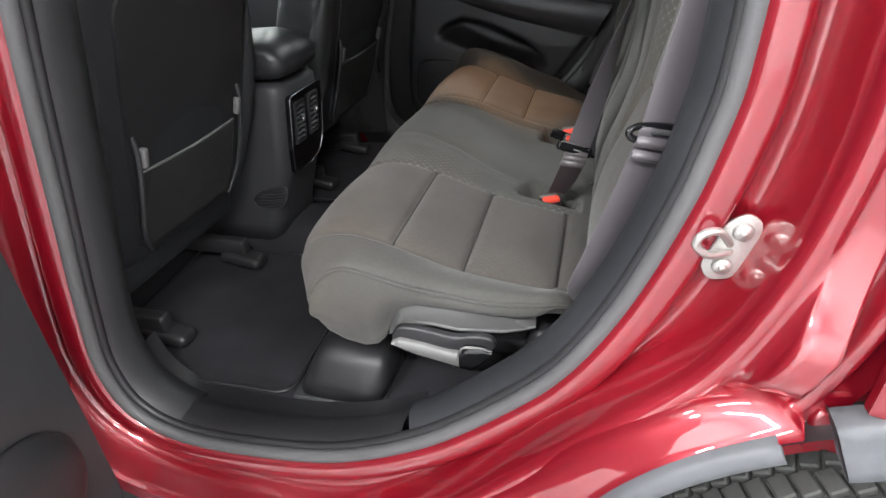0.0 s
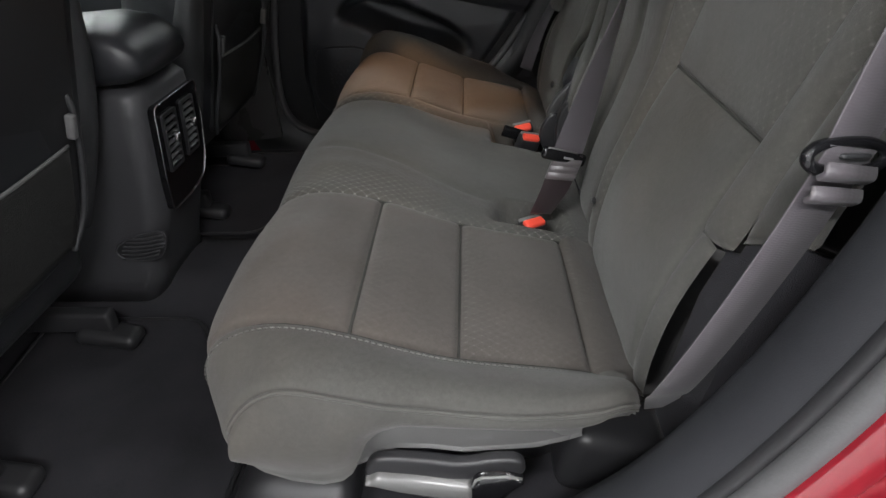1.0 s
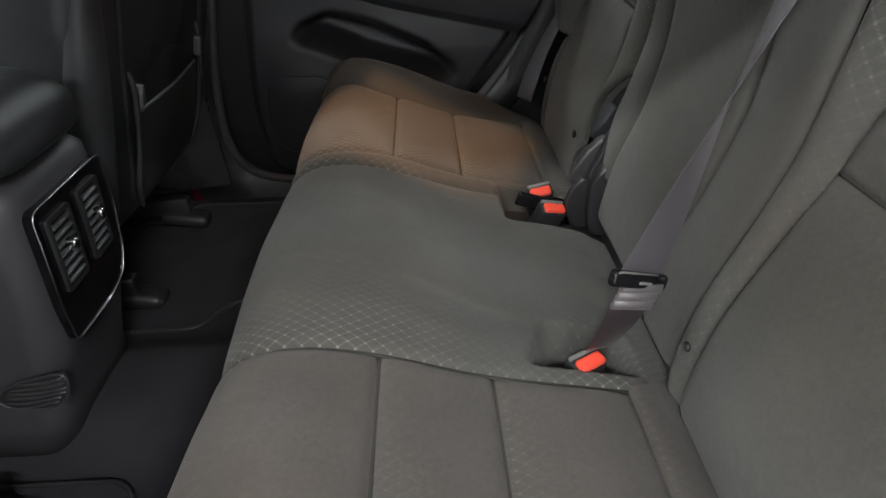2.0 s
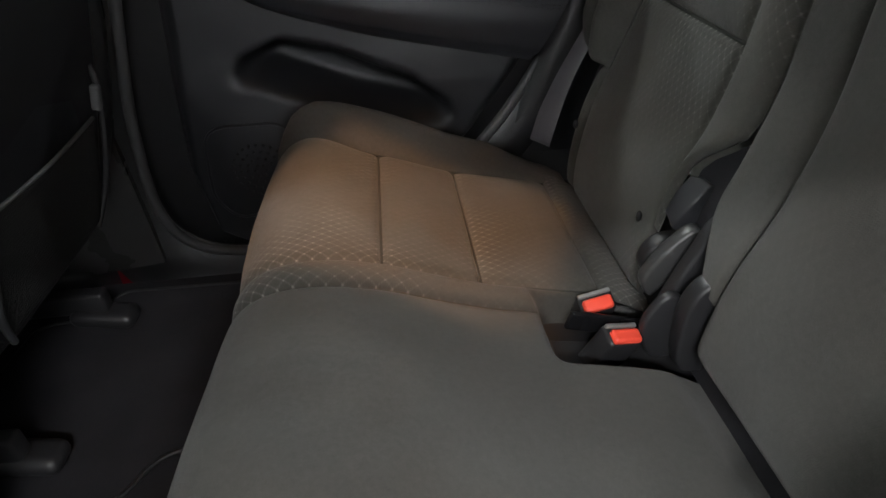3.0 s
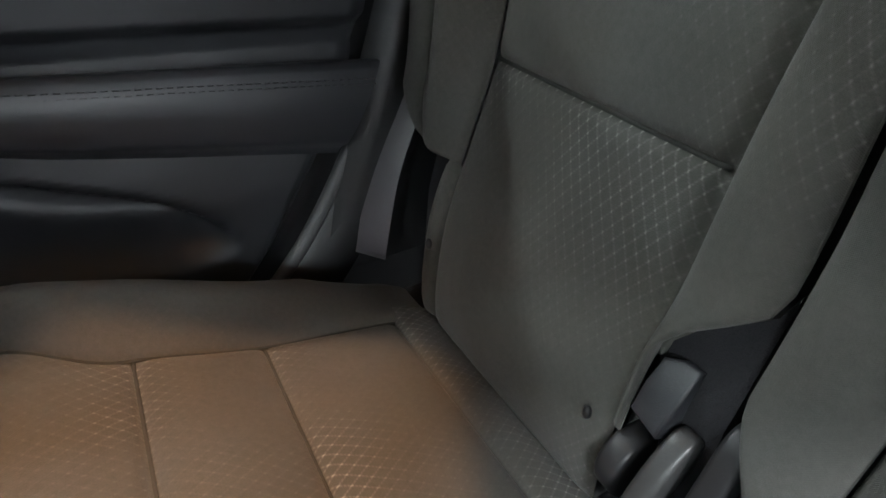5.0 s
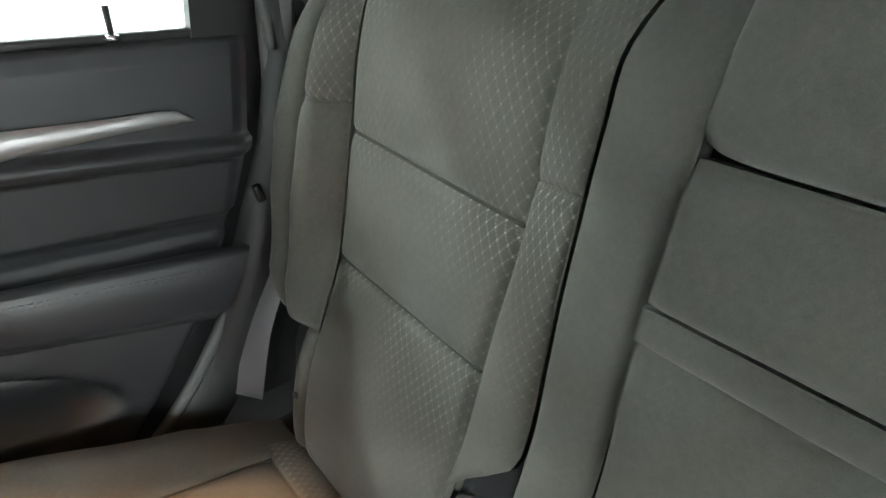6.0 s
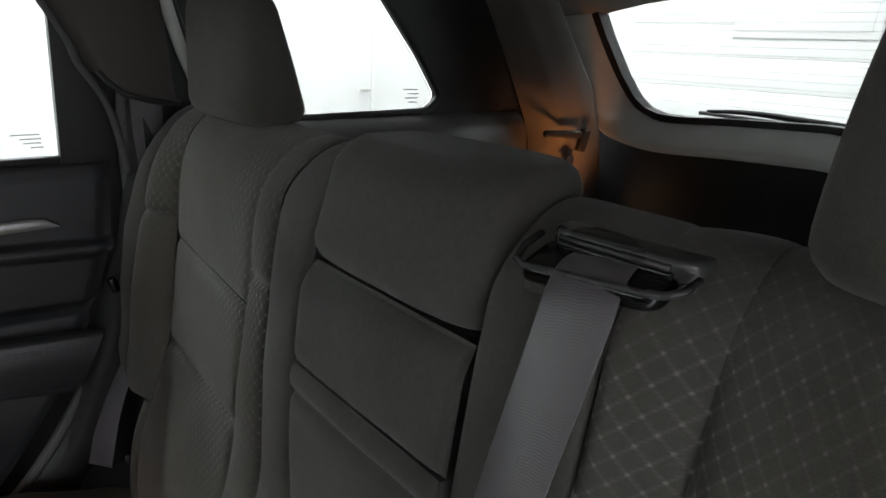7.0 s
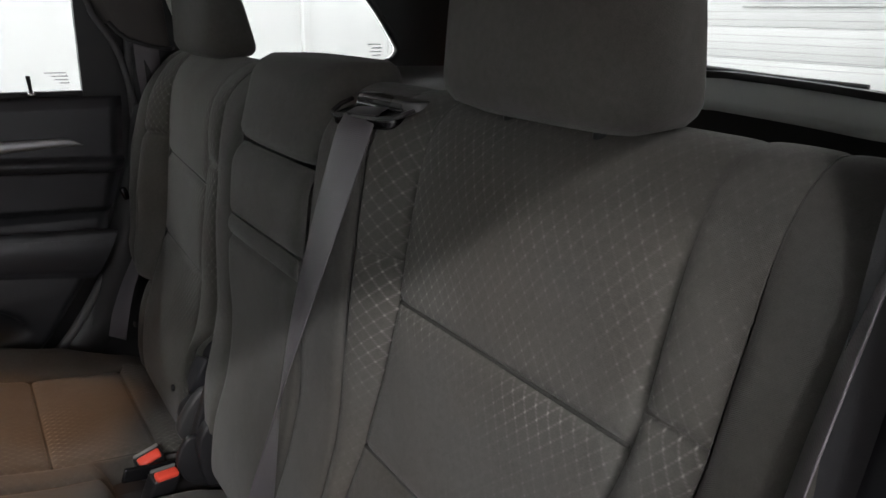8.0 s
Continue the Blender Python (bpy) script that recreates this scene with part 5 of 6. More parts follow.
part("tray", prism([(a, b, 1.461 + 0.30 * (a - 0.166)) for a, b in tray_loop], (-0.002, 0, 0.012), 0.003, 2), M_GLOSS, outlet, "black tray under the belt")
part("collar", prism([(a + 0.004, b * 0.985 - 0.003, 1.405) for a, b in tray_loop], (-0.003, 0, 0.060), 0.006, 2), M_BOLSTER, outlet, "grey cloth collar under the outlet")
part("slot", rbox(0.006, 0.082, 0.007, 0.002, m=pose(0.1945, -0.213, 1.4835, 0, 0, 4)), M_GLOSS, outlet, "dark slot from which the belt comes")
v, f = tube([(0.196, -0.155, 1.487), (0.180, -0.154, 1.481), (0.167, -0.157, 1.474), (0.164, -0.166, 1.472), (0.166, -0.184, 1.474), (0.174, -0.244, 1.477), (0.177, -0.260, 1.479), (0.184, -0.268, 1.482), (0.200, -0.269, 1.486)], 0.0026, 10)
mesh_part("front_lip", v, f, M_GUIDE, outlet, "polished edge of the belt outlet")
v, f = tube([(0.1920, -0.174, 1.4890), (0.1965, -0.252, 1.4890)], 0.0026, 8)
mesh_part("slot_lip", v, f, M_GUIDE, outlet)

# ---- far rear door, closed ----
DOOR_Y = 0.745


def door_front(z):
    return float(np.interp(z, (0.62, 0.66, 0.80, 1.06, 1.40), (-0.60, -0.655, -0.675, -0.650, -0.62)))


def door_rear(z):
    return float(np.interp(z, (0.62, 0.66, 0.72, 0.84, 0.984, 1.088, 1.25, 1.40), (-0.50, -0.32, -0.21, -0.103, 0.0, 0.058, 0.112, 0.130)))


def door_depth(x, z):
    """How far the panel stands from the middle of the car, with its ledges and the pocket."""
    slope = z + 0.08 * (x + 0.04) * smooth01(1.02, 1.10, z) * (1 - smooth01(1.30, 1.38, z))
    y = float(np.interp(slope, (0.60, 0.66, 0.95, 1.00, 1.10, 1.118, 1.138, 1.152, 1.222, 1.236, 1.243, 1.255, 1.265, 1.270, 1.30, 1.37, 1.392, 1.402), (0.768, 0.750, 0.744, 0.748, 0.762, 0.766, 0.762, 0.746, 0.742, 0.741, 0.727, 0.722, 0.727, 0.744, 0.743, 0.742, 0.748, 0.768)))
    zt = float(np.interp(x, (-0.56, -0.52, -0.455, -0.355, -0.22, -0.16, -0.135), (0.975, 1.02, 1.044, 1.022, 0.962, 0.915, 0.88)))
    zb = float(np.interp(x, (-0.56, -0.50, -0.449, -0.35, -0.22, -0.135), (0.97, 0.962, 0.938, 0.895, 0.86, 0.868)))
    inside = smooth01(-0.565, -0.50, x) * (1 - smooth01(-0.165, -0.128, x)) * smooth01(zb - 0.012, zb + 0.065, z) * (1 - smooth01(zt - 0.030, zt + 0.004, z))
    y += 0.080 * inside
    bulge = math.exp(-(((x + 0.53) / 0.085) ** 4 + ((z - 0.79) / 0.12) ** 4))
    y -= 0.012 * bulge
    return y


rows = []
for z in np.concatenate([np.linspace(0.62, 1.10, 64), np.linspace(1.104, 1.402, 84)]):
    a, b = door_front(z), door_rear(z)
    rows.append([(x, door_depth(x, z) + 0.02 * (smooth01(0.97, 1.0, t) + smooth01(0.03, 0.0, t)), z) for t, x in ((t, a + (b - a) * t) for t in np.linspace(0, 1, 70))])
v, f = loft(rows, closed_loop=False)
far_door = mesh_part("rear_door", v, f, M_DOORPL, car, "dark grey moulded trim panel of the closed rear door", closed=False)
# padded armrest along the door
up_line = curve_through([(-0.640, 1.262), (-0.56, 1.190), (-0.45, 1.164), (-0.30, 1.147), (-0.10, 1.125), (0.072, 1.106)], 14)
low_line = curve_through([(-0.600, 1.240), (-0.523, 1.158), (-0.476, 1.111), (-0.34, 1.063), (-0.209, 1.030), (0.004, 0.984)], 14)
rows = []
for k in range(15):
    u = k / 14
    row = []
    for i, (a, b) in enumerate(zip(up_line, low_line)):
        p = a + (b - a) * u
        out = 0.052 * (math.sin(math.pi * min(1.0, 0.22 + 0.60 * u)) ** 0.7) * (0.55 if u == 0 else 1.0) * smooth01(0, 9, i + 1) + 0.004
        if u > 0.92:
            out *= 0.75
        row.append((p[0], DOOR_Y + 0.004 - out, p[1] - 0.010 * (u == 0)))
    rows.append(row)
v, f = loft(rows, closed_loop=False)
mesh_part("armrest", v, f, M_DOORPAD, far_door, "padded black vinyl armrest with stitched seams", closed=False)
for u, dz in ((3, 0.0), (3, -0.006)):
    stitches([(q[0], q[1] - 0.0012, q[2] + dz) for q in rows[u]], M_PAD, far_door)
# satin trim that tapers towards the rear
rows = []
for t in np.linspace(0, 1, 30):
    x = -0.60 + 0.632 * t
    low = 1.264 + 0.028 * smooth01(0.2, 0.95, t)
    high = 1.324 - 0.012 * smooth01(0.3, 0.9, t)
    half = max(0.0008, (high - low) / 2 * (1 - smooth01(0.93, 1.0, t) ** 3))
    zc = low + half
    rows.append([(x, 0.738 - 0.010 * math.sin(a) * (half / 0.018) - 0.001, zc + half * math.cos(a)) for a in np.linspace(0.05, math.pi - 0.05, 9)])
v, f = loft(rows, closed_loop=False)
mesh_part("trim_strip", v, f, M_SATIN, far_door, "satin silver trim strip", closed=False)
knob = bmesh.new()
bmesh.ops.create_cone(knob, cap_ends=True, segments=20, radius1=0.0035, radius2=0.0042, depth=0.038, matrix=Matrix.Translation((-0.041, 0.757, 1.421)))
part("lock_pin", knob, M_BLACK, far_door)
knob = bmesh.new()
bmesh.ops.create_cone(knob, cap_ends=True, segments=24, radius1=0.011, radius2=0.007, depth=0.006, matrix=Matrix.Translation((-0.041, 0.757, 1.404)))
part("lock_bezel", knob, M_CHROME, far_door)
# speaker grille
loop = rounded([(-0.625, 0.895), (-0.455, 0.895), (-0.445, 0.72), (-0.60, 0.69), (-0.64, 0.74)], 0.05)
v, f = tube([(x, door_depth(x, z) - 0.001, z) for x, z in loop], 0.003, 6, closed=True)
mesh_part("speaker_rim", v, f, M_DOORPL, far_door)
for ring, count in ((0.012, 6), (0.026, 12), (0.040, 18), (0.054, 24)):
    for k in range(count):
        a = 2 * math.pi * k / count
        x, z = -0.53 + ring * math.cos(a), 0.80 + ring * math.sin(a)
        hole = bmesh.new()
        bmesh.ops.create_cone(hole, cap_ends=True, segments=8, radius1=0.0036, radius2=0.003, depth=0.003, matrix=Matrix.Translation((x, door_depth(x, z) - 0.0005, z)) @ Matrix.Rotation(radians(90), 4, "X"))
        part("speaker_stud", hole, M_BLACK, far_door)
# window of the far door
lean = lambda x, z: (x, 0.772 - 0.10 * (z - 1.40), z)
glass_loop = [(-0.66, 1.39), (0.062, 1.39), (0.080, 1.76), (-0.50, 1.76)]
pane = part("window_pane", plate(glass_loop, [], lean, (0, 0.004, 0)), M_GLASS, far_door, "clear side window glass", smooth=False)
part("division_bar", plate([(0.052, 1.395), (0.128, 1.395), (0.158, 1.76), (0.069, 1.76)], [], lambda a, b: (a, 0.752 - 0.10 * (b - 1.40), b), (0, 0.02, 0)), M_BLACK, far_door, "black window frame post", smooth=False)
part("sill_moulding", rbox(0.76, 0.020, 0.012, 0.004, m=Matrix.Translation((-0.25, 0.764, 1.402))), M_BLACK, far_door)
for k, (w, dx) in enumerate(((0.040, 0.0), (0.030, 0.004), (0.026, 0.003), (0.018, 0.006))):
    part("glass_print", rbox(w, 0.001, 0.0022, 0, m=Matrix.Translation((0.030 - w / 2 + dx * 0.5, 0.7665, 1.445 - 0.007 * k))), M_INK, far_door, smooth=False)
part("outer_skin", plate([(-0.72, 0.45), (0.0, 0.62), (0.10, 0.95), (0.17, 1.33), (-0.68, 1.33)], [], lambda a, b: (a, 0.90, b), (0, 0.02, 0)), M_RED, far_door, "red outer skin", smooth=False)

part("door_shell", plate([(-0.80, 0.58), (-0.30, 0.58), (0.0, 0.78), (0.17, 1.10), (0.20, 1.39), (-0.76, 1.39)], [[(-0.59, 0.84), (-0.10, 0.84), (-0.10, 1.07), (-0.59, 1.07)]], lambda a, b: (a, 0.782, b), (0, 0.02, 0)), M_BLACK, far_door, "black inner shell behind the trim", smooth=False)

# seal and pillar trims round the far doorway
far_loop = curve_through([(-0.55, 1.75), (-0.60, 1.58), (-0.66, 1.30), (-0.715, 1.06), (-0.745, 0.90), (-0.752, 0.73), (-0.70, 0.640), (-0.58, 0.612), (-0.40, 0.62), (-0.24, 0.69), (-0.08, 0.83), (0.03, 0.985), (0.10, 1.12), (0.140, 1.28), (0.150, 1.45), (0.165, 1.60), (0.17, 1.75)], 8)
v, f = tube([(x, 0.735, z) for x, z in far_loop], 0.011, 10)
mesh_part("door_seal", v, f, M_SEAL, car, "grey rubber weatherstrip of the far doorway")
rows = [[(x + dx * nx, y, z + dx * nz) for (x, z), (nx, nz) in zip(far_loop, far_loop - np.array((-0.28, 1.05)))] for dx, y in ((-0.02, 0.745), (0.02, 0.728), (0.10, 0.715), (0.26, 0.712), (0.30, 0.76))]
v, f = loft(rows, closed_loop=False)
mesh_part("doorway_trim", v, f, M_BLACK, car, "dark plastic trim round the far doorway", closed=False)
part("centre_pillar_trim", plate([(-0.96, 0.60), (-0.765, 0.62), (-0.775, 0.90), (-0.72, 1.10), (-0.60, 1.76), (-0.80, 1.78), (-0.86, 1.2), (-0.96, 0.9)], [], lambda a, b: (a, 0.708 - 0.12 * max(0, b - 1.2), b), (0, 0.02, 0)), M_MIDPL, car, "grey plastic pillar trim", smooth=False)
rows = []
for z, x0, x1, y in ((0.80, -0.06, 0.20, 0.715), (1.0, 0.02, 0.24, 0.712), (1.25, 0.115, 0.28, 0.706), (1.42, 0.15, 0.30, 0.700), (1.50, 0.155, 0.30, 0.695)):
    rows.append([(x0, y + 0.03, z), (x0 + 0.012, y + 0.004, z), (x0 + 0.04, y, z), (x1, y, z), (x1, y + 0.04, z)])
v, f = loft(rows, closed_loop=False)
mesh_part("lower_pillar_trim", v, f, M_BLACK, car, closed=False)
rows = []
for t in np.linspace(0, 1, 16):
    row = []
    for u, inward in ((-0.03, -0.045), (0.0, -0.010), (0.08, 0.004), (0.22, 0.009), (0.42, 0.011), (0.62, 0.011), (0.82, 0.009), (0.95, 0.004), (1.0, -0.012), (1.02, -0.045)):
        foot_x = 0.112 + 0.120 * u
        foot_z = float(np.interp(foot_x, (0.110, 0.138, 0.174, 0.218, 0.235), (1.549, 1.518, 1.507, 1.500, 1.499)))
        z = foot_z + (1.80 - foot_z) * t
        x = foot_x + (-0.030 + 0.238 * u - foot_x) * t
        row.append((x, 0.690 - 0.12 * (z - 1.5) - inward - 0.018 * (1 - t) ** 5 * min(1.0, 12 * max(0.0, u * (1 - u))), z))
    rows.append(row)
v, f = loft(rows, closed_loop=False)
mesh_part("upper_pillar_trim", v, f, M_TRIM, car, "brown-grey pillar trim with the belt slot", closed=False)
v, f = tube([(0.110, 0.672, 1.551), (0.122, 0.660, 1.533), (0.138, 0.653, 1.518), (0.174, 0.650, 1.507), (0.218, 0.656, 1.500), (0.228, 0.668, 1.502)], 0.005, 8)
mesh_part("belt_slot_lip", v, f, M_BLACK, car)
# pillar trim edge; its pale colour paints in the light from the window
v, f = tube(curve_through([(0.312, 0.706, 1.462), (0.290, 0.700, 1.490), (0.256, 0.692, 1.561), (0.234, 0.683, 1.626), (0.190, 0.662, 1.795)], 6), 0.011, 10)
mesh_part("pillar_edge_trim", v, f, M_SURROUND, car, "edge of the pillar trim, pale to paint window light")
v, f = tube(curve_through([(0.142, 0.708, 1.38), (0.130, 0.702, 1.468), (0.114, 0.700, 1.518), (0.088, 0.698, 1.565), (0.070, 0.692, 1.616), (-0.035, 0.668, 1.80)], 6), 0.007, 10)
mesh_part("pillar_seal", v, f, M_SEAL, car, "grey rubber door seal beside the pillar")

# rear quarter trim with its window, both sides
window_loop = rounded([(0.210, 1.765), (0.248, 1.627), (0.272, 1.560), (0.306, 1.480), (0.335, 1.455), (0.83, 1.462), (0.872, 1.495), (0.80, 1.585), (0.66, 1.73), (0.60, 1.765)], 0.03)
quarter_outline = [(0.17, 0.80), (1.30, 0.80), (1.30, 1.62), (1.20, 1.82), (0.17, 1.82)]
for side in (-1, 1):
    place = lambda a, b, s=side: (a, s * (0.712 - 0.10 * max(0, b - 1.42)), b)
    part("quarter_trim", plate(quarter_outline, [[tuple(q) for q in window_loop]], place, (0, side * 0.03, 0)), M_PLASTIC, car, "dark plastic trim round the rear side window", smooth=False)
    frame_pts = [place(*q) for q in window_loop]
    v, f = tube([(x, y + side * 0.006, z) for x, y, z in frame_pts], 0.009, 8, closed=True)
    mesh_part("window_surround", v, f, M_PLASTIC, car)
    pane = part("side_pane", plate([tuple(q) for q in window_loop], [], lambda a, b, s=side: (a, s * (0.745 - 0.10 * max(0, b - 1.42)), b), (0, side * 0.004, 0)), M_GLASS, car, "clear rear side window glass", smooth=False)
    part("wing_upper", rbox(1.36, 0.06, 0.06, 0.02, m=Matrix.Translation((0.90, side * 0.80, 1.405))), M_RED, car)
for k, (w, dx) in enumerate(((0.045, 0.0), (0.034, 0.01), (0.040, 0.004), (0.028, 0.008))):
    part("glass_print", rbox(w, 0.001, 0.003, 0, m=Matrix.Translation((0.80 + dx, 0.7415, 1.512 - 0.010 * k))), M_INK, car, smooth=False)
# wide ledge under the far window
rows = [[(x, y, z) for x in np.linspace(0.26, 1.15, 12)] for y, z in ((0.708, 1.455), (0.695, 1.451), (0.682, 1.444), (0.670, 1.434), (0.660, 1.420), (0.654, 1.400), (0.650, 1.37), (0.648, 1.33), (0.655, 1.10), (0.66, 0.86))]
v, f = loft(rows, closed_loop=False)
mesh_part("cargo_side_trim", v, f, M_LEDGE, car, "dark plastic side trim of the cargo bay", closed=False)
v, f = loft([[(x, -y, z) for x, y, z in row] for row in rows], closed_loop=False)
mesh_part("cargo_side_trim", v, f, M_PLASTIC, car, closed=False)

# rear pillars and tailgate
for side in (-1, 1):
    rows = []
    for z in np.concatenate([np.linspace(0.86, 1.36, 6), np.linspace(1.40, 1.83, 16)]):
        x0 = float(np.interp(z, (0.86, 1.36, 1.42, 1.52, 1.62, 1.71, 1.83), (1.20, 1.195, 1.175, 1.105, 1.032, 0.962, 0.860)))
        x1 = float(np.interp(z, (0.86, 1.23, 1.39, 1.525, 1.668, 1.73, 1.83), (1.345, 1.345, 1.318, 1.250, 1.112, 1.055, 0.962)))
        top = 0.10 * max(0, z - 1.42)
        rows.append([(x0 - 0.012, side * (0.67 - top), z), (x0, side * (0.560 - 0.4 * top), z), (x0 + 0.02, side * (0.552 - 0.4 * top), z), ((x0 + x1) / 2, side * (0.532 - 0.3 * top), z), (x1 - 0.016, side * (0.516 - 0.2 * top), z), (x1, side * (0.522 - 0.2 * top), z), (x1 + 0.012, side * (0.64 - 0.2 * top), z)])
    v, f = loft(rows, closed_loop=False)
    mesh_part("rear_pillar_trim", v, f, M_BEIGE, car, "pale plastic rear pillar trim", closed=False)

GX = lambda z: 1.435 - 0.42 * max(0, z - 1.45)
half = [(0.02, 1.482), (0.20, 1.474), (0.36, 1.463), (0.415, 1.465), (0.458, 1.478), (0.488, 1.503), (0.524, 1.565), (0.562, 1.660), (0.590, 1.750), (0.585, 1.81), (0.54, 1.83), (0.30, 1.84), (0.02, 1.842)]
gate_hole = [(-y, z) for y, z in half] + [(y, z) for y, z in reversed(half)]
gate_outer = [(-0.80, 0.70), (0.80, 0.70), (0.80, 1.40), (0.74, 1.90), (-0.74, 1.90), (-0.80, 1.40)]
gate = part("tailgate", plate(gate_outer, [gate_hole], lambda a, b: (GX(b), a, b), (0.05, 0, 0)), M_BLACK, car, "black tailgate lining", smooth=False)
part("outer_skin", plate([(-0.9, 0.6), (0.9, 0.6), (0.9, 1.40), (-0.9, 1.40)], [], lambda a, b: (1.56, a, b), (0.03, 0, 0)), M_RED, gate, "red outer skin", smooth=False)
pane = part("window_pane", plate(gate_hole, [], lambda a, b: (GX(b) + 0.040, a, b), (0.004, 0, 0)), M_GLASS, gate, "clear rear window glass", smooth=False)
low = [(y, z) for y, z in half if z < 1.79]
rim = [(-y, z) for y, z in reversed(low)] + low
rim = curve_through(rim, 6)
rows = []
for off, back in ((0.0, 0.034), (0.006, 0.016), (0.022, -0.006), (0.045, -0.034), (0.066, -0.056), (0.080, -0.064), (0.092, -0.056), (0.098, -0.030)):
    rows.append([(GX(z) + back, y + math.copysign(off * 1.15 * smooth01(0.36, 0.56, abs(y)), y), z - off * (1 - 0.9 * smooth01(1.48, 1.66, z))) for y, z in rim])
v, f = loft(rows, closed_loop=False)
mesh_part("window_surround", v, f, M_SURROUND, gate, "grey plastic window surround", closed=False)
for k in range(17):
    z = 1.502 + 0.018 * k
    wide = float(np.interp(z, (1.49, 1.56, 1.70), (0.42, 0.50, 0.58)))
    part("heating_wire", rbox(0.0006, 2 * wide, 0.0007, 0, m=Matrix.Translation((GX(z) + 0.038, 0, z))), M_INK, gate, smooth=False)
wiper = curve_through([(1.49, 0.31, 1.482), (1.49, 0.20, 1.488), (1.49, 0.05, 1.482), (1.495, -0.10, 1.474), (1.50, -0.30, 1.468)], 8)
v, f = tube(wiper, [0.004 + 0.004 * min(1, i / 12) for i in range(len(wiper))], 8)
mesh_part("wiper_arm", v, f, M_BLACK, gate, "black wiper resting on the rear window")
v, f = tube([(1.487, 0.33, 1.476), (1.487, 0.10, 1.471), (1.487, -0.08, 1.466)], 0.005, 8)
mesh_part("wiper_blade", v, f, M_BLACK, gate)

hook = thing("cargo_hook", "black plastic cover hook on the pale rear pillar trim", "hook")
part("bracket", rbox(0.112, 0.016, 0.018, 0.005, m=pose(1.158, 0.536, 1.410, 0, 0, -24)), M_BLACK, hook)
part("catch", rbox(0.028, 0.02, 0.062, 0.007, m=pose(1.222, 0.514, 1.392, 0, 14, -22)), M_BLACK, hook)
socket = bmesh.new()
bmesh.ops.create_uvsphere(socket, u_segments=16, v_segments=10, radius=0.020, matrix=Matrix.Translation((1.196, 0.534, 1.335)) @ Matrix.Diagonal((1, 0.5, 1, 1)))
part("socket", socket, M_BLACK, hook)
lens = bmesh.new()
bmesh.ops.create_uvsphere(lens, u_segments=16, v_segments=8, radius=0.022, matrix=Matrix.Translation((1.16, 0.56, 1.17)))
part("cargo_lamp_lens", lens, M_CARGO, car, "warm glowing cargo lamp lens")


for side in (-1, 1):
    part("body_inner_side", rbox(0.75, 0.02, 0.62, 0.004, m=Matrix.Translation((0.62 if side < 0 else 0.32, side * 0.80, 0.80))), M_BLACK, car)
part("body_inner_side", rbox(1.30, 0.02, 0.50, 0.004, m=Matrix.Translation((-0.40, 0.855, 0.68))), M_BLACK, car)
part("pillar_inner", plate([(0.10, 1.30), (0.34, 1.30), (0.27, 1.55), (0.25, 1.80), (0.12, 1.80)], [], lambda a, b: (a, 0.775 - 0.10 * (b - 1.40), b), (0, 0.02, 0)), M_BLACK, car, smooth=False)

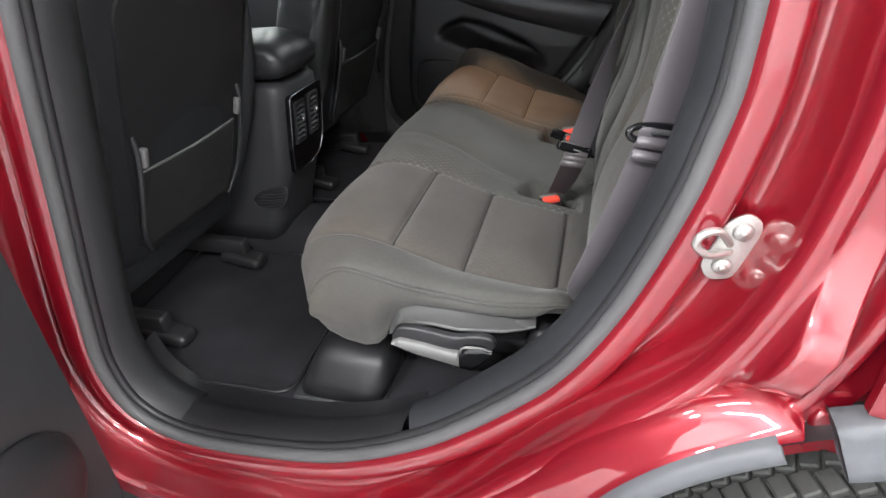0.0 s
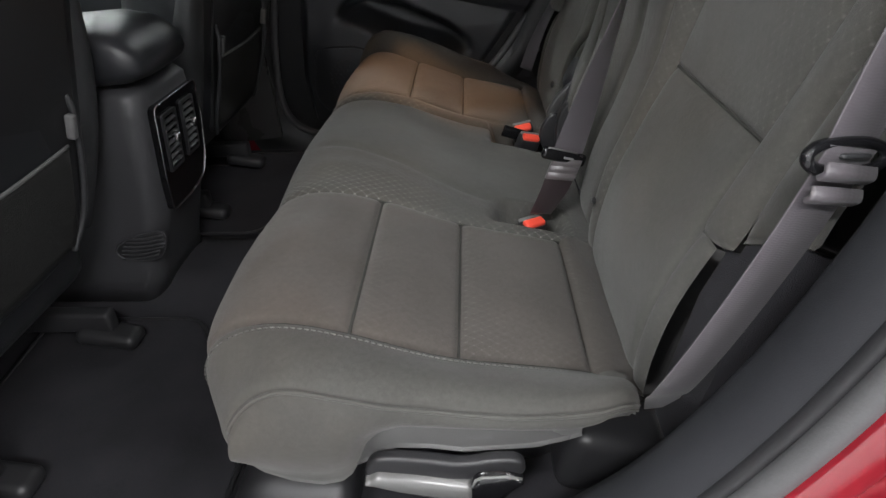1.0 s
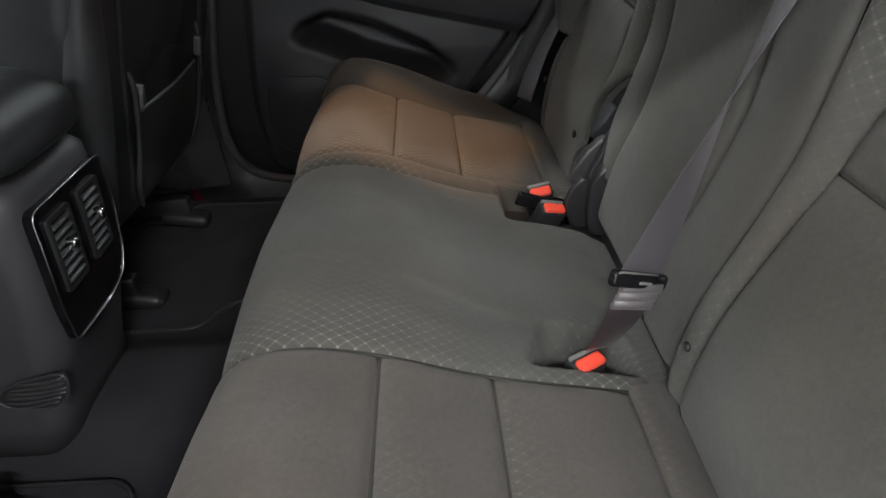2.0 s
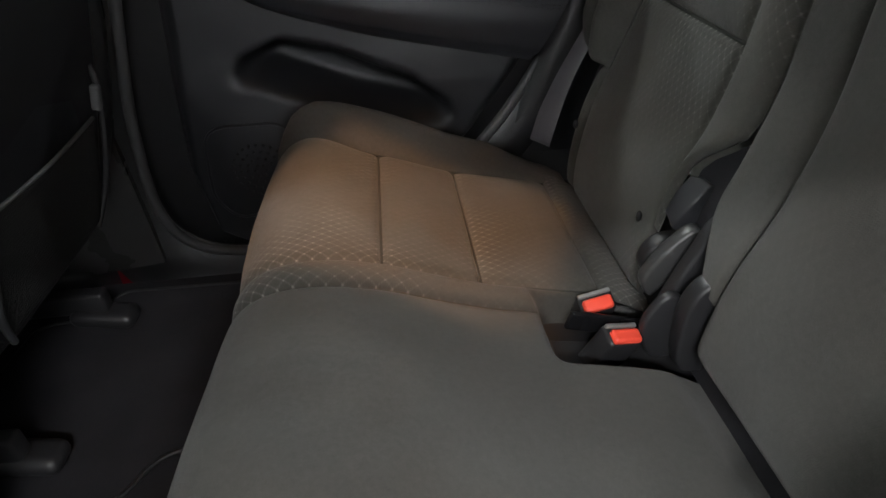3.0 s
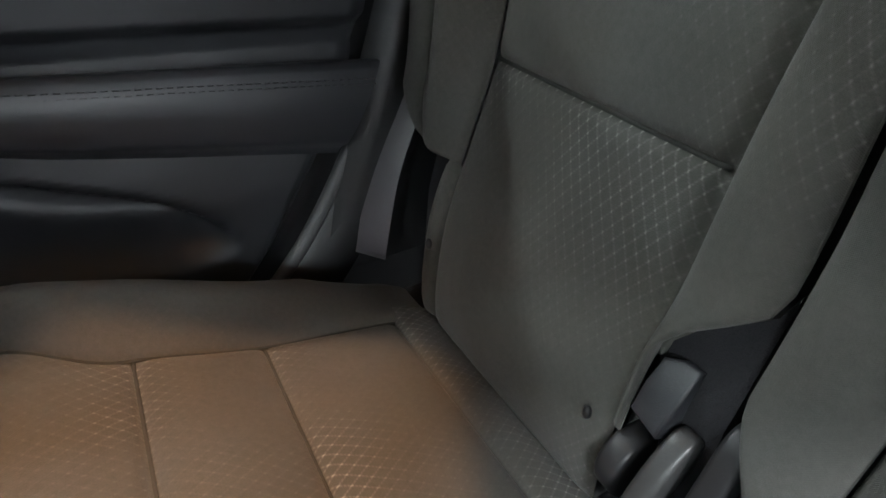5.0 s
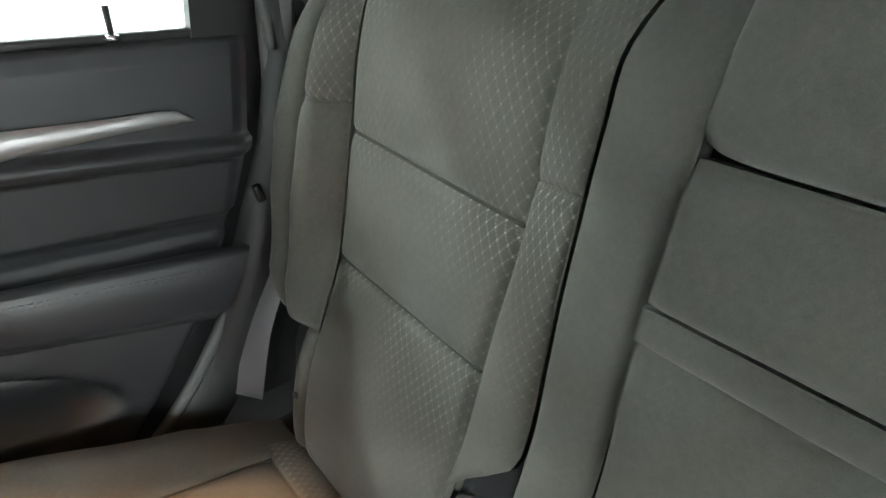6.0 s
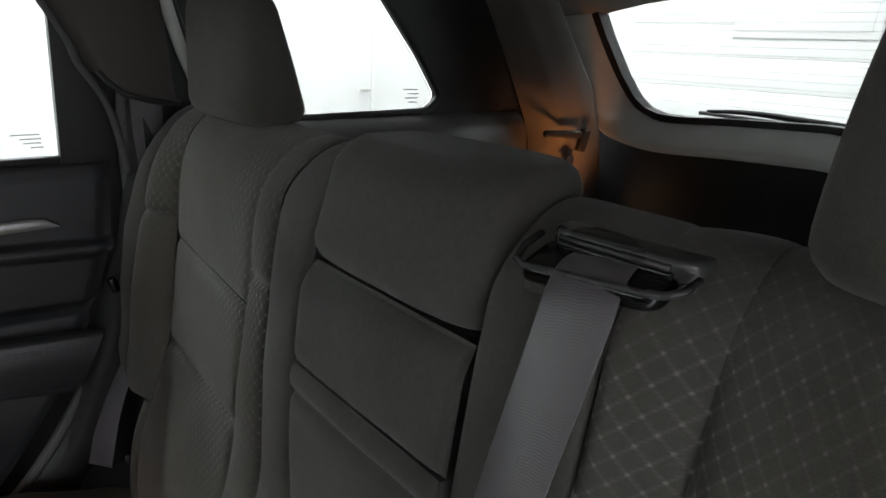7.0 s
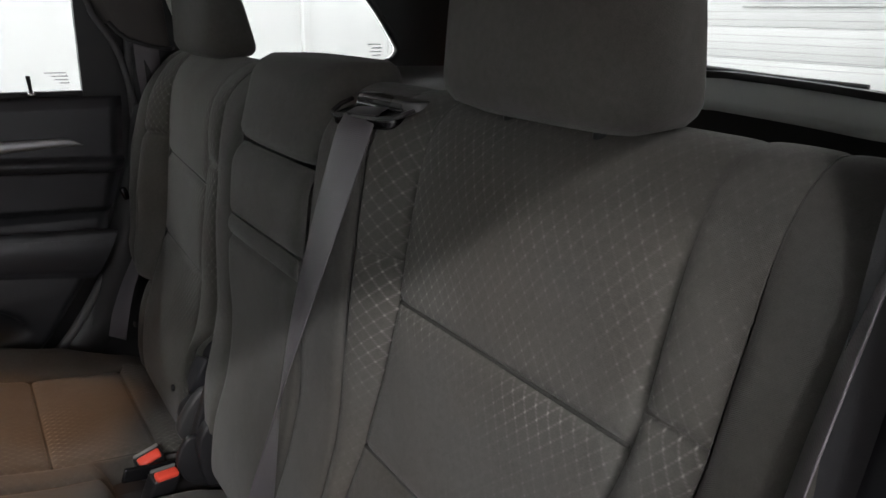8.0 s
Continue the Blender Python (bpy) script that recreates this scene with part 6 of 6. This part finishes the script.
# ---- front seats ----
def front_seat(cy, label, back=0.0):
    seat = thing("front_seat", label, "car seat", "front seats")
    recline = Matrix.Translation((-0.772 + back, 0, 1.03)) @ Matrix.Rotation(radians(14), 4, "Y") @ Matrix.Translation((0.772, 0, -1.03))
    level = recline.inverted()
    seat.matrix_world = recline
    rows = []
    for z, x, depth, half_w in ((0.74, -0.875, 0.06, 0.20), (0.78, -0.872, 0.085, 0.232), (0.86, -0.868, 0.095, 0.255), (1.0, -0.862, 0.095, 0.272), (1.15, -0.855, 0.09, 0.280), (1.28, -0.845, 0.085, 0.270), (1.36, -0.838, 0.075, 0.235), (1.40, -0.835, 0.055, 0.180), (1.41, -0.835, 0.02, 0.08)):
        rows.append((x, cy, z, depth, half_w))
    soft_block("backrest", rows, M_PAD, seat, "black vinyl backrest", power=4.0, n=48)
    at = lambda y, z: (-0.774 + 0.028 * (z - 1.0), y, z)
    panel = rounded([(cy - 0.165, 0.80), (cy + 0.165, 0.80), (cy + 0.186, 1.05), (cy + 0.19, 1.30), (cy + 0.12, 1.345), (cy - 0.12, 1.345), (cy - 0.19, 1.30), (cy - 0.186, 1.05)], 0.04)
    part("back_panel", plate([tuple(q) for q in panel], [], lambda a, b: (at(a, b)[0] + 0.006, a, b), (-0.03, 0, 0)), M_BLACK, seat, "black seat back panel", smooth=False)
    net = []
    for i, b in enumerate(np.linspace(0.812, 0.990, 14)):
        net.append([(at(a, b)[0] + 0.010 + 0.004 * math.sin(math.pi * (a - cy + 0.155) / 0.31) * (0.3 + 0.7 * i / 13), a, b + 0.003 * abs(a - cy) / 0.155 * i / 13) for a in np.linspace(cy - 0.155, cy + 0.155, 26)])
    v, f = loft(net, closed_loop=False)
    mesh_part("net_pocket", v, f, M_NET, seat, "black elastic net pocket", closed=False)
    v, f = tube(net[-1], 0.0030, 8)
    mesh_part("pocket_hem", v, f, M_GREYDK, seat, "grey elastic hem")
    verts, faces = [], []
    grid = np.array(net)
    for k in range(104):
        a = k / 103 * 25
        lines = []
        for lean in (-4, 4):
            pts = [grid[i][j] + (grid[i][min(25, j + 1)] - grid[i][j]) * (c - j) for i, c, j in ((i, c, int(c)) for i, c in ((i, min(25.0, max(0.0, a + lean * (i - 6.5) / 13))) for i in range(14)))]
            lines.append(pts)
        for pts in lines:
            v, f = tube([(x + 0.0006, y, z) for x, y, z in pts], 0.0004, 3)
            faces += [tuple(q + len(verts) for q in face) for face in f]
            verts += v
    tagged(mesh_part("net_mesh", verts, faces, M_STRAND, seat, "fine black net"), kind="stuff")
    for s in (-1, 1):
        y = cy + s * 0.172
        edge = curve_through([(-0.768, y, 1.070), (-0.758, y, 1.03), (-0.758, y, 0.93), (-0.764, y - s * 0.004, 0.86), (-0.772, y - s * 0.03, 0.800)], 8)
        v, f = tube(edge, 0.0050, 8)
        mesh_part("pocket_rail", v, f, M_PLASTIC, seat)
        part("pocket_clip", rbox(0.014, 0.014, 0.040, 0.004, m=Matrix.Translation((-0.757, y - s * 0.014, 1.026))), M_GREYDK, seat, "grey pocket clip")
    for s in (-1, 1):
        wing = [(-0.80, cy + s * (0.215 + 0.03 * math.sin(math.pi * k / 11)), z) for k, z in enumerate(np.linspace(0.80, 1.32, 12))]
        v, f = tube(wing, [0.012 + 0.022 * math.sin(math.pi * (k + 0.5) / 12) for k in range(12)], 12)
        mesh_part("side_bolster", v, f, M_PLASTIC, seat)
    part("cushion", rbox(0.50, 0.48, 0.16, 0.05, 4, m=level @ pose(-1.12, cy, 0.80, 0, 6, 0)), M_PAD, seat)
    for s in (-1, 1):
        part("rail", rbox(0.58, 0.032, 0.045, 0.008, m=level @ Matrix.Translation((-1.12, cy + s * 0.165, 0.635))), M_BLACK, seat)
        part("rail_cap", rbox(0.115, 0.056, 0.034, 0.016, 5, m=level @ pose(-0.845, cy + s * 0.160, 0.602, 0, 10, 0)), M_BLACK, seat)
    return seat


M_STRAND = surface("net_strand", (0.022, 0.022, 0.021), 0.7, grain=700, bump=0.2, vary=0.1)
M_NET = surface("black_net", (0.014, 0.014, 0.015), 0.8, grain=300, bump=1.0, vary=0.5, spec=0.2)
M_GREYDK = surface("dark_grey_elastic", (0.13, 0.13, 0.13), 0.7, grain=700, bump=0.3, vary=0.1)
front_seat(-0.408, "dark front driver seat seen from behind with a net pocket")
front_seat(0.412, "dark front passenger seat seen from behind with a net pocket", 0.052)

shield = part("windscreen", plate([(-0.70, 0.0), (0.70, 0.0), (0.58, 1.0), (-0.58, 1.0)], [], lambda a, b: (-1.85 + 0.72 * b, a, 1.20 + 0.66 * b), (0.002, 0, 0.004)), M_CLEAR, car, "clear windscreen", smooth=False)
for side in (-1, 1):
    part("front_side_pane", plate([(-1.80, 1.30), (-0.86, 1.30), (-0.84, 1.76), (-1.20, 1.76)], [], lambda a, b, s=side: (a, s * (0.80 - 0.15 * (b - 1.3)), b), (0, 0.004, 0)), M_CLEAR, car, "clear front side window", smooth=False)

# ---- centre console ----
console = thing("centre_console", "black centre console with rear air vents and padded lid", "console")
CONS_Y = -0.012
M_CONSOLE = surface("console_plastic", (0.036, 0.036, 0.039), 0.5, grain=900, bump=0.18, vary=0.1)
rows = []
for z, x, half_w in ((0.585, -0.800, 0.112), (0.64, -0.792, 0.110), (0.72, -0.768, 0.107), (0.80, -0.742, 0.105), (0.90, -0.730, 0.104), (0.98, -0.722, 0.102), (1.015, -0.722, 0.100), (1.03, -0.735, 0.09)):
    n = 9
    row = [(-1.45, CONS_Y - half_w, z)]
    row += [(x - 0.045 + 0.045 * math.sin(a), CONS_Y - half_w + 0.045 - 0.045 * math.cos(a), z) for a in np.linspace(0, math.pi / 2, n)]
    row += [(x - 0.045 + 0.045 * math.cos(a), CONS_Y + half_w - 0.023 + 0.045 * math.sin(a), z) for a in np.linspace(0, math.pi / 2, n)]
    row += [(-1.45, CONS_Y + half_w + 0.022, z)]
    rows.append(row)
v, f = loft(rows)
mesh_part("body", v, f, M_CONSOLE, console, "dark grey plastic console body")
lid = []
for x, half_w, z0, z1 in ((-1.30, 0.095, 1.02, 1.10), (-1.0, 0.105, 1.02, 1.13), (-0.80, 0.110, 1.03, 1.140), (-0.745, 0.108, 1.035, 1.130), (-0.715, 0.100, 1.045, 1.105), (-0.705, 0.085, 1.055, 1.085)):
    zc, hz = (z0 + z1) / 2, (z1 - z0) / 2
    loop = []
    for k in range(32):
        t = 2 * math.pi * k / 32
        c, s = math.cos(t), math.sin(t)
        loop.append((x, CONS_Y + half_w * math.copysign(abs(c) ** 0.55, c), zc + hz * math.copysign(abs(s) ** 0.55, s)))
    lid.append(loop)
v, f = loft(lid)
mesh_part("lid", v, f, M_PAD, console, "padded black vinyl lid")
FX = lambda z: float(np.interp(z, (0.76, 0.80, 0.90, 0.98, 1.0), (-0.744, -0.734, -0.722, -0.714, -0.712)))
fascia = rounded([(-0.088, 0.784), (0.020, 0.780), (0.068, 0.792), (0.088, 0.834), (0.093, 0.92), (0.089, 0.996), (-0.094, 0.996), (-0.096, 0.86)], 0.016)
part("fascia", plate([tuple(q) for q in fascia], [], lambda a, b: (FX(b), a, b), (-0.012, 0, 0)), M_GLOSS, console, "gloss black vent fascia", smooth=False)
v, f = tube([(FX(q[1]) + 0.001, q[0], q[1]) for q in fascia], 0.0013, 8, closed=True)
mesh_part("bezel", v, f, M_CHROME, console, "bright chrome bezel")
for yc in (CONS_Y - 0.036, CONS_Y + 0.044):
    vent = part("vent", plate([tuple(q) for q in rounded([(yc - 0.028, 0.862), (yc + 0.028, 0.862), (yc + 0.028, 0.975), (yc - 0.028, 0.975)], 0.006)], [[tuple(q) for q in rounded([(yc - 0.022, 0.868), (yc + 0.022, 0.868), (yc + 0.022, 0.969), (yc - 0.022, 0.969)], 0.004)]], lambda a, b: (FX(b) + 0.005, a, b), (-0.010, 0, 0)), M_BLACK, console, "adjustable air vent", smooth=False)
    for k in range(7):
        z = 0.878 + 0.0137 * k
        part("slat", rbox(0.012, 0.044, 0.0030, 0.001, 1, m=pose(FX(z) + 0.001, yc, z, 0, 24, 0)), M_PLASTIC, vent)
    part("knob", rbox(0.016, 0.012, 0.018, 0.004, m=pose(FX(0.925) + 0.010, yc, 0.925, 0, 10, 0)), M_CHROME, vent, "chrome vent knob")
# low louvre on the side of the console
slot_edge = curve_through([(-0.862, 0.712), (-0.836, 0.738), (-0.79, 0.752), (-0.752, 0.756), (-0.757, 0.722), (-0.785, 0.694), (-0.84, 0.692)], 6, closed=True)
louvre = part("floor_vent", prism([(x, CONS_Y - 0.104, z) for x, z in slot_edge], (0, -0.008, 0), 0.002), M_BLACK, console, "louvred floor vent")
v, f = tube([(x, CONS_Y - 0.112, z) for x, z in slot_edge], 0.0022, 8, closed=True)
mesh_part("vent_rim", v, f, M_CONSOLE, louvre)
for k in range(6):
    z = 0.7005 + 0.0093 * k
    x0, x1 = -0.853 + 0.0012 * k * k, -0.776 + 0.022 * smooth01(0, 3, k)
    v, f = tube([(x0 + (x1 - x0) * t, CONS_Y - 0.113, z + 0.010 * (t - 0.5) - 0.004 * math.sin(math.pi * t)) for t in np.linspace(0, 1, 8)], 0.0021, 6)
    mesh_part("slat", v, f, M_CONSOLE, louvre)

# ---- open left rear door ----
HINGE = Matrix.Translation((-0.836, -0.875, 0.0)) @ Matrix.Rotation(radians(-80), 4, "Z")
door_pts = rounded([(0.02, 0.46), (0.62, 0.50), (0.86, 0.92), (0.93, 1.38), (0.02, 1.38)], 0.05)
near_door = part("rear_door", plate([tuple(q) for q in door_pts], [], lambda a, b: tuple(HINGE @ Vector((a, 0.085, b))), tuple((HINGE.to_3x3() @ Vector((0, -0.05, 0))))), M_PLASTIC, car, "dark inner panel of the rear door swung open", smooth=False)
part("outer_skin", plate([tuple(q) for q in door_pts], [], lambda a, b: tuple(HINGE @ Vector((a, -0.06, b))), tuple((HINGE.to_3x3() @ Vector((0, -0.02, 0))))), M_RED, near_door, "red outer skin", smooth=False)
part("edge_filler", rbox(0.90, 0.10, 0.80, 0.03, m=HINGE @ Matrix.Translation((0.46, -0.015, 0.92)) @ Matrix.Diagonal((0.62, 1, 1, 1))), M_RED, near_door)
pod = []
for k in range(8):
    t = k / 7
    r = 0.115 * math.sqrt(1 - (0.92 * t) ** 2)
    pod.append([tuple(HINGE @ Vector((0.19 + r * math.cos(a) * 1.1, 0.088 + 0.035 * t, 0.66 + r * math.sin(a)))) for a in np.linspace(0, 2 * math.pi, 36, endpoint=False)])
v, f = loft(pod)
mesh_part("speaker_pod", v, f, M_BLACK, near_door, "round black speaker cover")
part("armrest", rbox(0.60, 0.07, 0.06, 0.025, m=HINGE @ Matrix.Translation((0.48, 0.115, 1.06))), M_PAD, near_door)
part("window_frame", plate([(0.02, 1.37), (0.93, 1.37), (0.90, 1.50), (0.72, 1.66), (0.14, 1.66)], [[(0.08, 1.40), (0.84, 1.40), (0.82, 1.49), (0.69, 1.61), (0.19, 1.61)]], lambda a, b: tuple(HINGE @ Vector((a, 0.0, b))), tuple((HINGE.to_3x3() @ Vector((0, -0.03, 0))))), M_BLACK, near_door, smooth=False)

# ---- fittings of the showroom that show through the glass ----
roller = thing("door_1", "white sectional garage door with ribbed panels", "garage door", kind="structure")
for k in range(12):
    z = GROUND + 0.01 + 0.30 * k
    part("panel", rbox(0.05, 4.6, 0.2975, 0.005, 2, m=Matrix.Translation((ROOM_X1 - 0.03, 0.9, z + 0.146))), M_WHITE, roller)
vision = part("vision_panel", rbox(0.03, 1.2, 0.42, 0.015, m=Matrix.Translation((ROOM_X1 - 0.065, 1.55, 2.05))), M_WHITE, roller, "framed vision panel")
part("vision_glass", rbox(0.012, 1.08, 0.30, 0.004, m=Matrix.Translation((ROOM_X1 - 0.081, 1.55, 2.05))), M_WHITE, vision)
staff = thing("door_2", "white flush door in the white wall", "door", kind="structure")
part("leaf", rbox(0.95, 0.04, 2.05, 0.006, m=Matrix.Translation((3.2, ROOM_Y1 - 0.03, GROUND + 1.035))), M_WHITE, staff)
for x in (2.69, 3.71):
    part("door_frame", rbox(0.07, 0.07, 2.12, 0.006, m=Matrix.Translation((x, ROOM_Y1 - 0.036, GROUND + 1.06))), M_WHITE, staff)
part("door_frame", rbox(1.09, 0.07, 0.07, 0.006, m=Matrix.Translation((3.2, ROOM_Y1 - 0.036, GROUND + 2.155))), M_WHITE, staff)
part("door_handle", rbox(0.13, 0.03, 0.02, 0.006, m=Matrix.Translation((3.58, ROOM_Y1 - 0.085, GROUND + 1.0))), M_STEEL, staff)
